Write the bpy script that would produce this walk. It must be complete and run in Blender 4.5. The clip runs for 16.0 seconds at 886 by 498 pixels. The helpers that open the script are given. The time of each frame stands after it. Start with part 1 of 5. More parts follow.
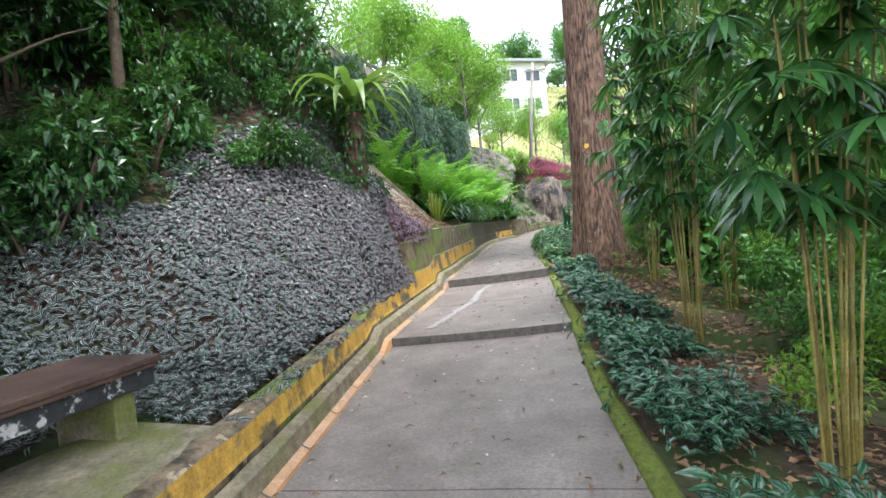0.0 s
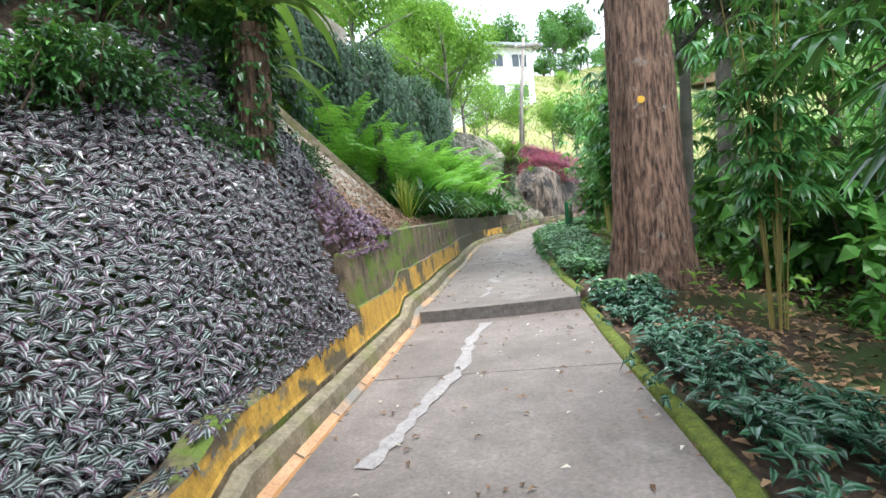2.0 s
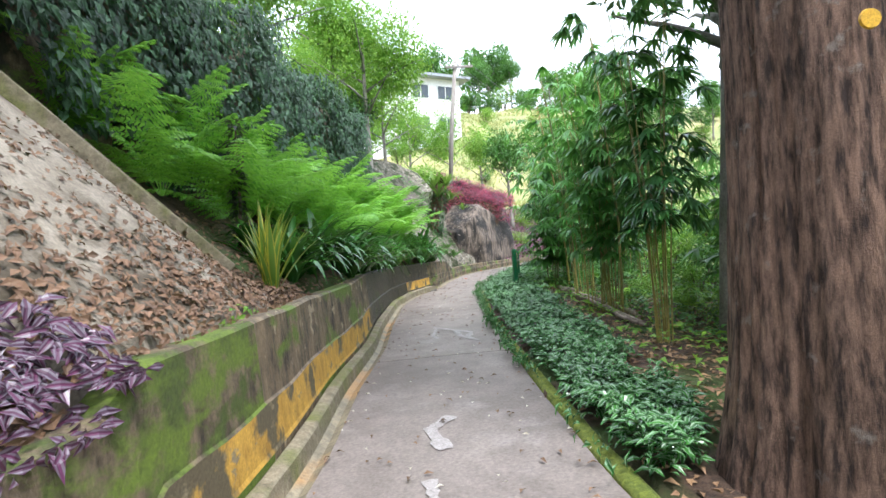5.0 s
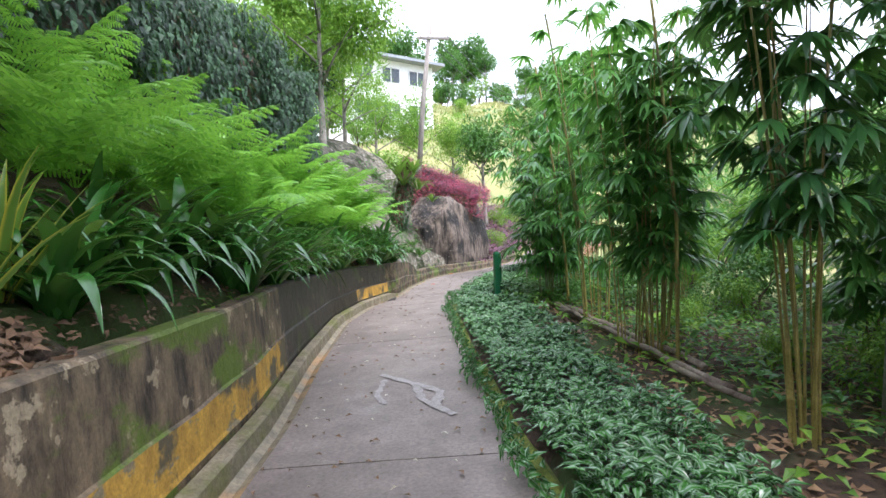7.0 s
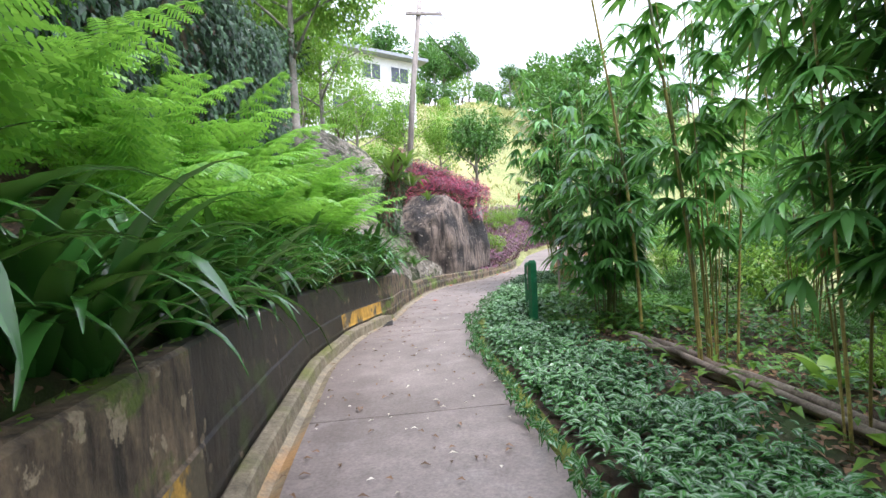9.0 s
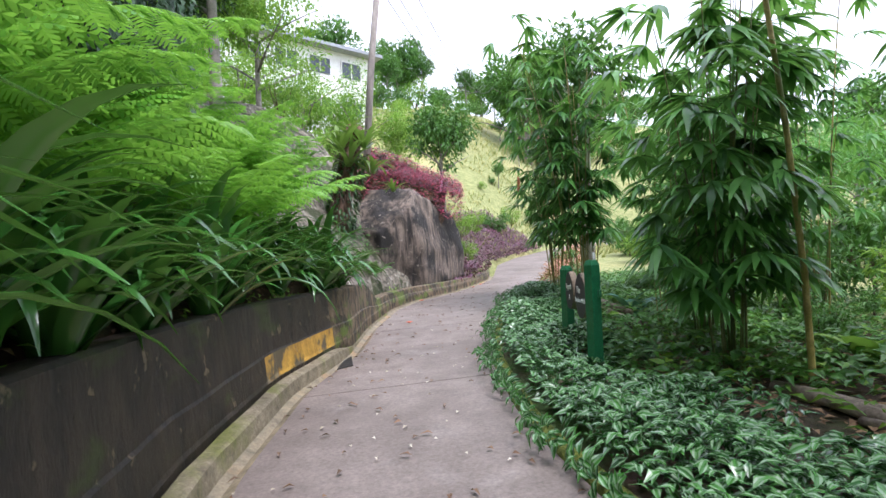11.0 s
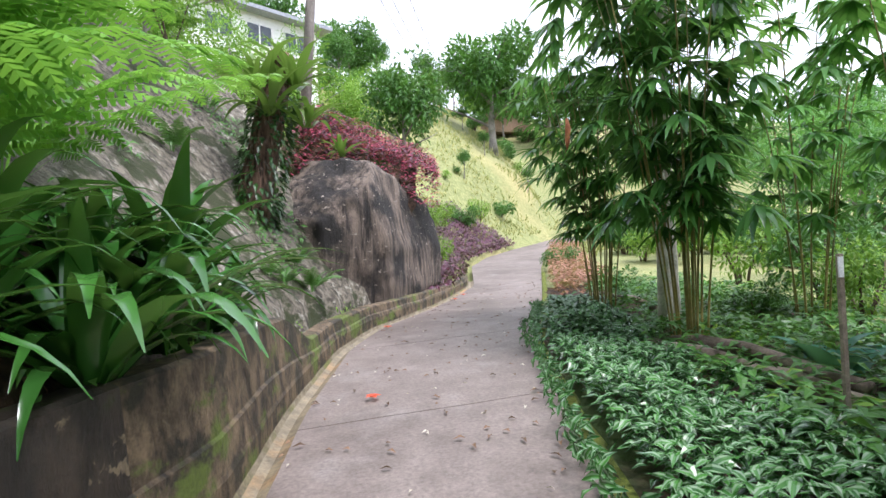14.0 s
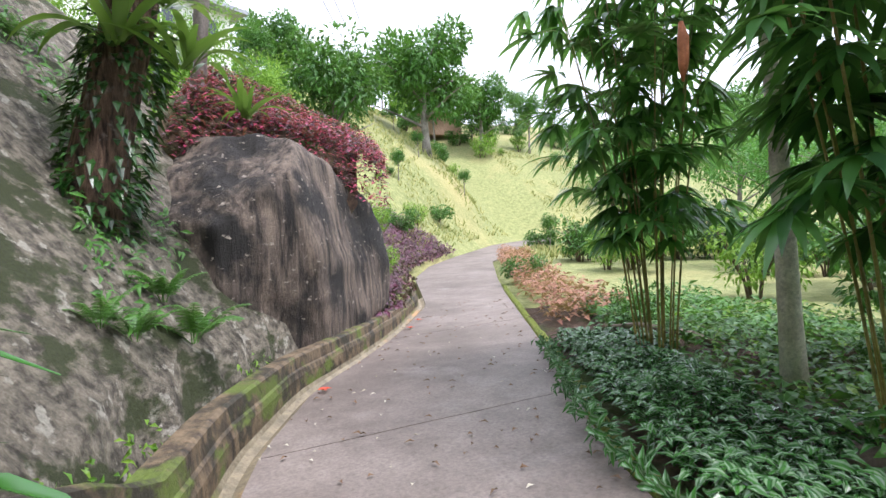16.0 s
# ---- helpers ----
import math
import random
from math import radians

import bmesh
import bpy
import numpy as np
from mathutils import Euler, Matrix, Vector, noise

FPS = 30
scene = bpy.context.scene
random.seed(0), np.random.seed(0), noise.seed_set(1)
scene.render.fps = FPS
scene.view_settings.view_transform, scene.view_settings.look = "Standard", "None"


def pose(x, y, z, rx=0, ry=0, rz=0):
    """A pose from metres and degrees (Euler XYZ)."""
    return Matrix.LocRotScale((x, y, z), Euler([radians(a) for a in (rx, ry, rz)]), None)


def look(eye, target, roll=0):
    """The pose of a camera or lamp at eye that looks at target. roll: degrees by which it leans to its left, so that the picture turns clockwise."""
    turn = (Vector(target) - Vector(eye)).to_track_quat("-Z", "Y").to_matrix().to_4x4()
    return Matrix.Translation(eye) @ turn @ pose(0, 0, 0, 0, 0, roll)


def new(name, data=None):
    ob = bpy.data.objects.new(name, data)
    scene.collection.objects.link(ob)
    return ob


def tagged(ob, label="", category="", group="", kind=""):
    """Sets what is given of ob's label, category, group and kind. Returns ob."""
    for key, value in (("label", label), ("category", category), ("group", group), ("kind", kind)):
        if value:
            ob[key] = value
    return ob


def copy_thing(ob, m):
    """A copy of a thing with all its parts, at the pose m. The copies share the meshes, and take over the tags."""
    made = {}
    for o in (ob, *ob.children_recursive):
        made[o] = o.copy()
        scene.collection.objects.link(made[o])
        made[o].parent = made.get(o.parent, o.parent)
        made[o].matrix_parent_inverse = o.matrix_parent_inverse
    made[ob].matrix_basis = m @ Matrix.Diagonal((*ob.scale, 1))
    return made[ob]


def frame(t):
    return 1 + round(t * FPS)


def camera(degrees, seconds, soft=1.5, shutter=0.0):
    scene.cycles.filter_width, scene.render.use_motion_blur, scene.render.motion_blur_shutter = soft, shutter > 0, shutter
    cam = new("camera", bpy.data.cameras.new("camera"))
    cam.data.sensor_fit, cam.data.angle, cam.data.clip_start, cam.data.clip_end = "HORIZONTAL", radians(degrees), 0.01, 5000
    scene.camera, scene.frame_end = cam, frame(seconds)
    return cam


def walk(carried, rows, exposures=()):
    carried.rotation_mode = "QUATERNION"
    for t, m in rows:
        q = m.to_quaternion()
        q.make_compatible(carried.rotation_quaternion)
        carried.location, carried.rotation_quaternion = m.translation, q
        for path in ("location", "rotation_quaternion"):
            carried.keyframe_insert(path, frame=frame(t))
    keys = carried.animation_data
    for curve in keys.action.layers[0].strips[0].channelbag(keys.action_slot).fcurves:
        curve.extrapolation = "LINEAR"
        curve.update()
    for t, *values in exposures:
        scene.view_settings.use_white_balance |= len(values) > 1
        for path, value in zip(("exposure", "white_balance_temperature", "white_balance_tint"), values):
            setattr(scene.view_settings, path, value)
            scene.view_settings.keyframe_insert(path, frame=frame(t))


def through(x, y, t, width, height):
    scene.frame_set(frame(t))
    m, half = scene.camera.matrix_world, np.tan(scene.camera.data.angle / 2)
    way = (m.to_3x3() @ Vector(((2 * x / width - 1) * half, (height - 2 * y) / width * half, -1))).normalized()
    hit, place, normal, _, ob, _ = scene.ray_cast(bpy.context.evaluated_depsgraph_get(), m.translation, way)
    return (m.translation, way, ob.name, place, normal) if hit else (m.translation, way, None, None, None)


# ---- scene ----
# ---- camera ----
cam = camera(80, 16.0)
PATH = [
    (0, (1.397, -1.529, 1.316), (0.844, 0.392, 1.235), -5.4),
    (0.5, (1.059, -0.481, 1.345), (0.5, 1.438, 1.268), -5.6),
    (1, (0.834, 0.505, 1.379), (0.293, 2.428, 1.287), -5.4),
    (1.5, (0.593, 1.371, 1.375), (0.073, 3.3, 1.28), -5.2),
    (2, (0.494, 2.249, 1.375), (0.008, 4.187, 1.268), -5.1),
    (2.5, (0.221, 3.052, 1.402), (-0.228, 4.997, 1.281), -5.3),
    (3, (0.063, 3.875, 1.371), (-0.261, 5.846, 1.282), -4.8),
    (3.5, (-0.055, 4.611, 1.527), (-0.289, 6.598, 1.488), -4.5),
    (4, (-0.167, 5.224, 1.704), (-0.386, 7.212, 1.714), -4.3),
    (6.5, (-0.458, 9.09, 1.748), (-0.532, 11.088, 1.74), -1.8),
    (7, (-0.499, 9.815, 1.796), (-0.552, 11.814, 1.783), -1.5),
    (7.5, (-0.561, 10.521, 1.804), (-0.605, 12.521, 1.788), -1.6),
    (8, (-0.768, 11.303, 1.834), (-0.806, 13.303, 1.829), -1.8),
    (8.5, (-0.971, 11.978, 1.863), (-0.98, 13.978, 1.863), -2.0),
    (11, (-1.536, 16.057, 1.69), (-1.321, 18.045, 1.736), -2.4),
    (11.5, (-1.609, 16.833, 1.71), (-1.322, 18.812, 1.762), -1.8),
    (12, (-1.556, 17.533, 1.759), (-1.243, 19.508, 1.791), -2.1),
    (12.5, (-1.61, 18.321, 1.746), (-1.274, 20.292, 1.776), -2.4),
    (13, (-1.518, 18.973, 1.764), (-1.158, 20.94, 1.791), -2.6),
    (13.5, (-1.493, 19.741, 1.753), (-1.124, 21.706, 1.773), -2.5),
    (14, (-1.419, 20.419, 1.819), (-1.032, 22.381, 1.847), -2.6),
    (14.5, (-1.34, 21.165, 1.837), (-0.931, 23.123, 1.884), -2.5),
    (15, (-1.406, 21.863, 1.911), (-0.978, 23.816, 1.976), -2.9),
    (15.5, (-1.341, 22.593, 1.932), (-0.83, 24.526, 1.987), -3.0),
    (16, (-1.26, 23.216, 1.984), (-0.605, 25.105, 2.02), -3.4),
]
walk(cam, [(t, look(eye, target, roll)) for t, eye, target, roll in PATH], [(0, 1.68, 5950, 12), (1.5, 1.65, 5900, 10), (3.4, 1.85, 5850, 9), (4.3, 1.75, 5850, 10), (6.4, 1.5, 5850, 17), (8.7, 1.55, 5850, 20), (11, 1.2, 5850, 21), (16, 1.2, 6000, 19)])

# ---- world and light ----
SUN_ELEVATION, SUN_TURN = 64.0, 145.0
world = bpy.data.worlds.new("world")
scene.world = world
world.use_nodes = True
wn = world.node_tree.nodes
sky = wn.new("ShaderNodeTexSky")
sky.sky_type, sky.sun_disc = "NISHITA", False
sky.sun_elevation, sky.sun_rotation = radians(SUN_ELEVATION), radians(SUN_TURN)
sky.air_density, sky.dust_density, sky.ozone_density = 1.0, 6.0, 1.0
wn["Background"].inputs["Strength"].default_value = 0.128
# thin bright cloud over the whole sky
haze = wn.new("ShaderNodeMix")
haze.data_type = "RGBA"
haze.inputs[0].default_value = 0.8
haze.inputs[7].default_value = (8.6, 9.0, 9.4, 1)
world.node_tree.links.new(sky.outputs[0], haze.inputs[6])
world.node_tree.links.new(haze.outputs[2], wn["Background"].inputs[0])
sun = new("sun", bpy.data.lights.new("sun", "SUN"))
sun.data.energy, sun.data.angle, sun.data.color = 1.75, radians(16), (1.0, 0.96, 0.9)
sun.matrix_world = look((0, 0, 0), (-math.sin(radians(SUN_TURN)) * math.cos(radians(SUN_ELEVATION)), -math.cos(radians(SUN_TURN)) * math.cos(radians(SUN_ELEVATION)), -math.sin(radians(SUN_ELEVATION))))

# ---- plan ----
LEFT = [(-0.11, -3.45), (-0.29, -1.15), (-0.52, 0.92), (-0.69, 2.0), (-1.13, 4.6), (-1.25, 6.09), (-1.46, 8.62), (-1.56, 10.43), (-1.76, 12.07), (-1.87, 14.03), (-2.15, 16.1), (-2.42, 19.09), (-2.3, 21.16), (-1.9, 22.77), (-1.72, 24.72), (-1.32, 27.14), (-0.79, 28.68), (0.0, 30.02), (0.98, 31.85), (2.18, 34.5), (3.56, 40.13), (5.46, 44.51), (8.62, 49.45), (13.8, 56.35), (23.0, 64.4)]
RIGHT = [(2.53, -3.45), (2.13, -1.15), (1.67, 0.57), (1.3, 2.64), (1.08, 4.48), (0.94, 5.47), (0.76, 6.67), (0.51, 8.62), (0.29, 9.66), (0.05, 11.44), (-0.25, 14.03), (-0.49, 16.79), (-0.67, 19.55), (-0.52, 21.27), (-0.25, 22.65), (0.11, 24.03), (0.6, 25.87), (1.22, 27.25), (2.64, 30.7), (5.29, 37.38), (7.82, 43.24), (11.5, 48.87), (17.25, 55.2), (26.45, 62.1)]
FLOOR = [(-4, -0.34), (4.6, -0.1), (4.61, 0.0), (8.6, 0.11), (8.61, 0.26), (15, 0.41), (22, 0.55), (25.3, 0.67), (31, 0.82), (35, 1.0), (39, 1.3), (45, 1.72), (50, 2.12), (58, 2.85), (65, 3.4)]
WALL_TOP = [(-4, 0.32), (7.2, 0.39), (7.21, 1.06), (10.5, 1.03), (13, 0.98), (16, 0.98), (19, 0.89), (22, 0.83), (23.4, 0.79), (25.2, 0.7), (25.9, 0.36), (28.5, 0.34), (31.5, 0.3), (33, 0.25), (60, 0.2)]
_dense = np.linspace(-4, 60, 1281)


def _smooth(points, width=12):
    xs = np.interp(_dense, [p[1] for p in points], [p[0] for p in points])
    k = np.exp(-np.linspace(-2, 2, 2 * width + 1) ** 2)
    return np.convolve(np.pad(xs, width, mode="edge"), k / k.sum(), "valid")


_left, _right = _smooth(LEFT), _smooth(RIGHT)


def path_left(y):
    return float(np.interp(y, _dense, _left))


def path_right(y):
    return float(np.interp(y, _dense, _right))


def path_z(y, x=None):
    z = float(np.interp(y, [p[0] for p in FLOOR], [p[1] for p in FLOOR]))
    if x is not None:
        z += 0.055 * min(max(x - path_left(y), 0.0), 2.4)
    return z


def wall_top(y):
    return float(np.interp(y, [p[0] for p in WALL_TOP], [p[1] for p in WALL_TOP]))


def wob(x, y, scale, seed=0.0):
    return noise.noise(Vector((x * scale + seed, y * scale - seed, seed * 0.7)))


def ground_z(x, y):
    """Height of the ground beside the path."""
    yc = min(max(y, -4), 60)
    xl, xr = path_left(yc), path_right(yc)
    top, steep = float(np.interp(x, [0, 20], [25, 34])), float(np.interp(x, [0, 20], [0.56, 0.8]))
    hill = top * (1 - math.exp(-steep * max(0.0, y - 50 - min(max(x - 5, 0.0), 13.0)) / top))
    if x > xr:
        d = x - xr
        fall = float(np.interp(y, [5, 11, 20], [0.16, 0.03, 0.01]))
        z = path_z(yc, xr) + 0.03 - fall * min(d, 8) - 0.02 * max(0, d - 8) * float(d < 60)
        z += 0.07 * wob(x, y, 0.7) * min(1, d) + 0.03 * wob(x, y, 2.3, 4.0)
        return z + hill
    if x > xl - 0.42:
        return path_z(yc) - 0.35 + hill
    shelf = float(np.interp(y, [2.3, 3.2, 5.2, 30, 33], [2.1, 0.55, 0.08, 0.08, 0.3]))
    d = max(0.0, xl - 0.42 - shelf - x)
    slope = float(np.interp(y, [0, 3.3, 5, 7, 8.4, 10.5, 11.5, 14, 21, 24, 26, 31, 33, 38], [0.72, 0.78, 1.1, 1.9, 1.3, 0.95, 0.62, 0.62, 0.7, 0.95, 1.25, 1.25, 0.8, 0.7]))
    cap = float(np.interp(y, [0, 20, 30, 36], [3.4, 4.2, 4.6, 2.6]))
    rise = d * slope
    if rise > cap:
        rise = cap + (rise - cap) * 0.22
    behind = float(np.interp(y, [4.6, 7.2], [wall_top(yc), 1.06])) if y < 7.2 else wall_top(yc)
    foot = wall_top(yc) + (max(behind, wall_top(yc)) - wall_top(yc)) * min(1.0, max(0.0, xl - 0.42 - x) / 0.55)
    z = path_z(yc) + foot - 0.03 + rise
    z += (0.10 * wob(x, y, 0.8, 2.0) + 0.04 * wob(x, y, 2.5, 7.0)) * min(1.0, d * 1.5)
    return min(z, path_z(yc) + 7.0) + hill

# ---- materials ----
def material(name, build):
    m = bpy.data.materials.new(name)
    m.use_nodes = True
    n, l = m.node_tree.nodes, m.node_tree.links
    build(n, l, n["Principled BSDF"])
    return m


def ramp(n, l, source, stops):
    r = n.new("ShaderNodeValToRGB")
    while len(r.color_ramp.elements) < len(stops):
        r.color_ramp.elements.new(0.5)
    for e, (p, c) in zip(r.color_ramp.elements, stops):
        e.position, e.color = p, (*c, 1)
    l.new(source, r.inputs[0])
    return r.outputs[0]


def noise_of(n, l, scale, detail=5, rough=0.6, kind="Object", stretch=None):
    c = n.new("ShaderNodeTexCoord")
    t = n.new("ShaderNodeTexNoise")
    t.inputs["Scale"].default_value, t.inputs["Detail"].default_value, t.inputs["Roughness"].default_value = scale, detail, rough
    src = c.outputs[kind]
    if stretch:
        mp = n.new("ShaderNodeMapping")
        mp.inputs["Scale"].default_value = stretch
        l.new(src, mp.inputs[0])
        src = mp.outputs[0]
    l.new(src, t.inputs["Vector"])
    return t.outputs["Fac"]


def mixed(n, l, fac, a, b, mode="MIX"):
    m = n.new("ShaderNodeMix")
    m.data_type, m.blend_type = "RGBA", mode
    if isinstance(fac, float):
        m.inputs[0].default_value = fac
    else:
        l.new(fac, m.inputs[0])
    for s, v in ((m.inputs[6], a), (m.inputs[7], b)):
        if isinstance(v, tuple):
            s.default_value = (*v, 1)
        else:
            l.new(v, s)
    return m.outputs[2]


def bumped(n, l, bsdf, height, strength=0.4, distance=0.02):
    b = n.new("ShaderNodeBump")
    b.inputs["Strength"].default_value, b.inputs["Distance"].default_value = strength, distance
    l.new(height, b.inputs["Height"])
    l.new(b.outputs[0], bsdf.inputs["Normal"])


def surface(name, dark, light, scale=6.0, rough=0.85, bump=0.5, depth=0.02, stain=None, stain_scale=1.2, stain_at=(0.5, 0.65), stretch=None, stain2=None, s2_scale=0.7, s2_at=(0.55, 0.62), span=(0.3, 0.7)):
    """Grain between two colours, with stains of one or two more."""
    def build(n, l, b):
        g = noise_of(n, l, scale, 8, 0.65, stretch=stretch)
        col = ramp(n, l, g, [(span[0], dark), (span[1], light)])
        if stain:
            f = ramp(n, l, noise_of(n, l, stain_scale, 6, 0.6), [(stain_at[0], (0, 0, 0)), (stain_at[1], (1, 1, 1))])
            col = mixed(n, l, f, col, stain)
        if stain2:
            f = ramp(n, l, noise_of(n, l, s2_scale, 7, 0.65, stretch=(1, 1, 1.7)), [(s2_at[0], (0, 0, 0)), (s2_at[1], (1, 1, 1))])
            col = mixed(n, l, f, col, stain2)
        fine = noise_of(n, l, max(scale * 5, 38), 6, 0.75)
        col = mixed(n, l, 0.75, col, ramp(n, l, fine, [(0.3, (0.5, 0.5, 0.5)), (0.5, (1, 1, 1)), (0.72, (1.5, 1.5, 1.5))]), "MULTIPLY")
        l.new(col, b.inputs["Base Color"])
        b.inputs["Roughness"].default_value = rough
        add = n.new("ShaderNodeMath")
        add.operation = "MULTIPLY_ADD"
        l.new(fine, add.inputs[0])
        add.inputs[1].default_value = 0.35
        l.new(g, add.inputs[2])
        bumped(n, l, b, add.outputs[0], bump, depth)
    return material(name, build)


def leafy(name, dark, light, rough=0.45, stripe=None, edge=None, through=0.25):
    """Leaf blades: their colour varies from leaf to leaf; stripe: pale bands either side of the midrib, edge: a coloured margin."""
    def build(n, l, b):
        g = n.new("ShaderNodeNewGeometry")
        o = n.new("ShaderNodeObjectInfo")
        add = n.new("ShaderNodeMath")
        add.operation = "ADD"
        mul = n.new("ShaderNodeMath")
        mul.operation, mul.inputs[1].default_value = "MULTIPLY", 0.35
        l.new(o.outputs["Random"], mul.inputs[0])
        l.new(g.outputs["Random Per Island"], add.inputs[0])
        l.new(mul.outputs[0], add.inputs[1])
        col = ramp(n, l, add.outputs[0], [(0.0, dark), (1.15, light)])
        uv = n.new("ShaderNodeTexCoord")
        sep = n.new("ShaderNodeSeparateXYZ")
        l.new(uv.outputs["UV"], sep.inputs[0])
        if stripe:
            f = ramp(n, l, sep.outputs[0], [(0.14, (0, 0, 0)), (0.20, (1, 1, 1)), (0.32, (1, 1, 1)), (0.38, (0, 0, 0)), (0.62, (0, 0, 0)), (0.68, (1, 1, 1)), (0.8, (1, 1, 1)), (0.86, (0, 0, 0))])
            col = mixed(n, l, f, col, stripe)
        if edge:
            f = ramp(n, l, sep.outputs[0], [(0.0, (1, 1, 1)), (0.22, (0, 0, 0)), (0.78, (0, 0, 0)), (1.0, (1, 1, 1))])
            col = mixed(n, l, f, col, edge)
        l.new(col, b.inputs["Base Color"])
        b.inputs["Roughness"].default_value = rough
        t = n.new("ShaderNodeBsdfTranslucent")
        l.new(mixed(n, l, 0.5, col, (0.22, 0.40, 0.06)) if not stripe else col, t.inputs[0])
        ms = n.new("ShaderNodeMixShader")
        ms.inputs[0].default_value = through
        l.new(b.outputs[0], ms.inputs[1])
        l.new(t.outputs[0], ms.inputs[2])
        l.new(ms.outputs[0], n["Material Output"].inputs[0])
    return material(name, build)


M_PATH = surface("worn concrete", (0.15, 0.122, 0.105), (0.245, 0.205, 0.18), 3.2, 0.62, 0.3, 0.008, (0.10, 0.080, 0.066), 0.55, (0.45, 0.72), None, (0.27, 0.24, 0.22), 1.1, (0.58, 0.78))
M_RISER = surface("dark damp concrete", (0.05, 0.045, 0.04), (0.13, 0.115, 0.10), 12, 0.8, 0.5)
M_WALL = surface("stained wall render", (0.026, 0.019, 0.012), (0.22, 0.16, 0.095), 6.5, 0.65, 0.8, 0.03, (0.36, 0.29, 0.19), 5.0, (0.60, 0.63), (1, 1, 0.35), (0.10, 0.15, 0.012), 1.2, (0.53, 0.60), span=(0.36, 0.62))
# damp and stains, with the overhanging lilies' shade put into the base colours too
M_WETSHADEWALL = surface("damp stained render darkened for leaf shade", (0.007, 0.006, 0.004), (0.040, 0.029, 0.018), 7, 0.5, 0.9, 0.03, (0.18, 0.14, 0.085), 6.0, (0.63, 0.66), (1, 1, 0.35), (0.035, 0.05, 0.009), 1.4, (0.55, 0.62), span=(0.38, 0.62))
M_MOSSWALL = surface("moss-grown wall render", (0.035, 0.026, 0.015), (0.19, 0.14, 0.085), 6.5, 0.8, 0.9, 0.03, (0.06, 0.085, 0.012), 3.5, (0.50, 0.58), (1, 1, 0.35), (0.11, 0.16, 0.014), 1.5, (0.46, 0.56), span=(0.36, 0.62))
M_TANWALL = surface("brown stained render", (0.022, 0.016, 0.010), (0.20, 0.145, 0.085), 8, 0.7, 0.8, 0.03, (0.03, 0.026, 0.015), 3.0, (0.52, 0.60), (1, 1, 0.5), (0.10, 0.14, 0.02), 1.6, (0.53, 0.60), span=(0.36, 0.62))
M_YELLOW = surface("peeling yellow paint", (0.34, 0.19, 0.03), (0.56, 0.33, 0.05), 9, 0.7, 0.5, 0.01, (0.10, 0.08, 0.045), 2.0, (0.52, 0.58), (1, 1, 0.4), (0.22, 0.18, 0.11), 4.0, (0.60, 0.65), span=(0.36, 0.62))
M_GUTTER = surface("wet orange gutter", (0.34, 0.16, 0.05), (0.52, 0.30, 0.14), 6, 0.35, 0.3, 0.01, (0.15, 0.13, 0.10), 0.9, (0.5, 0.6))
M_LEDGE = surface("mossy gutter kerb", (0.10, 0.082, 0.05), (0.28, 0.24, 0.16), 8, 0.85, 0.5, 0.02, (0.12, 0.13, 0.03), 1.6)
M_SOIL = surface("leaf mould soil", (0.022, 0.014, 0.009), (0.12, 0.072, 0.045), 14, 0.95, 0.9, 0.04, (0.05, 0.085, 0.015), 0.5, (0.5, 0.6))
M_GRASS = surface("mown grass", (0.13, 0.16, 0.05), (0.31, 0.32, 0.13), 3.5, 0.95, 0.8, 0.06, (0.36, 0.32, 0.14), 0.12, (0.5, 0.7))
M_ROCK = surface("weathered granite", (0.014, 0.011, 0.009), (0.20, 0.155, 0.12), 8, 0.85, 1.0, 0.06, (0.014, 0.012, 0.010), 0.9, (0.46, 0.57), (1, 1, 0.13), (0.33, 0.285, 0.235), 8.0, (0.62, 0.67), span=(0.38, 0.60))
M_SLOPE = surface("lichened grey rock face", (0.05, 0.044, 0.032), (0.26, 0.23, 0.175), 9, 0.9, 1.0, 0.06, (0.36, 0.34, 0.28), 6.0, (0.58, 0.63), None, (0.04, 0.05, 0.016), 1.6, (0.5, 0.57), span=(0.38, 0.62))
M_GUTTER2 = surface("silted gutter", (0.10, 0.085, 0.055), (0.30, 0.25, 0.16), 6, 0.6, 0.4, 0.015, (0.34, 0.20, 0.08), 0.8, (0.55, 0.64))
M_CONC = surface("tan concrete bank", (0.15, 0.12, 0.085), (0.38, 0.33, 0.26), 3.0, 0.9, 0.7, 0.03, (0.09, 0.07, 0.045), 1.4, (0.52, 0.64))
M_MOSS = surface("green moss", (0.07, 0.10, 0.012), (0.20, 0.24, 0.03), 20, 0.95, 1.0, 0.03)
M_BARK = surface("furrowed brown bark", (0.032, 0.016, 0.010), (0.29, 0.175, 0.12), 24, 0.9, 1.0, 0.05, (0.26, 0.215, 0.18), 7.0, (0.60, 0.70), (1, 1, 0.17), span=(0.38, 0.62))


# ---- building helpers ----
def link(name, bm, mat, parent=None, smooth=False):
    me = bpy.data.meshes.new(name)
    bm.to_mesh(me)
    bm.free()
    for m in mat if isinstance(mat, (list, tuple)) else [mat]:
        me.materials.append(m)
    if smooth:
        me.polygons.foreach_set("use_smooth", [True] * len(me.polygons))
    ob = new(name, me)
    ob.parent = parent
    return ob


def part(name, bm, mat, parent, label="", smooth=False):
    ob = link(name, bm, mat, parent, smooth)
    return tagged(ob, label) if label else ob


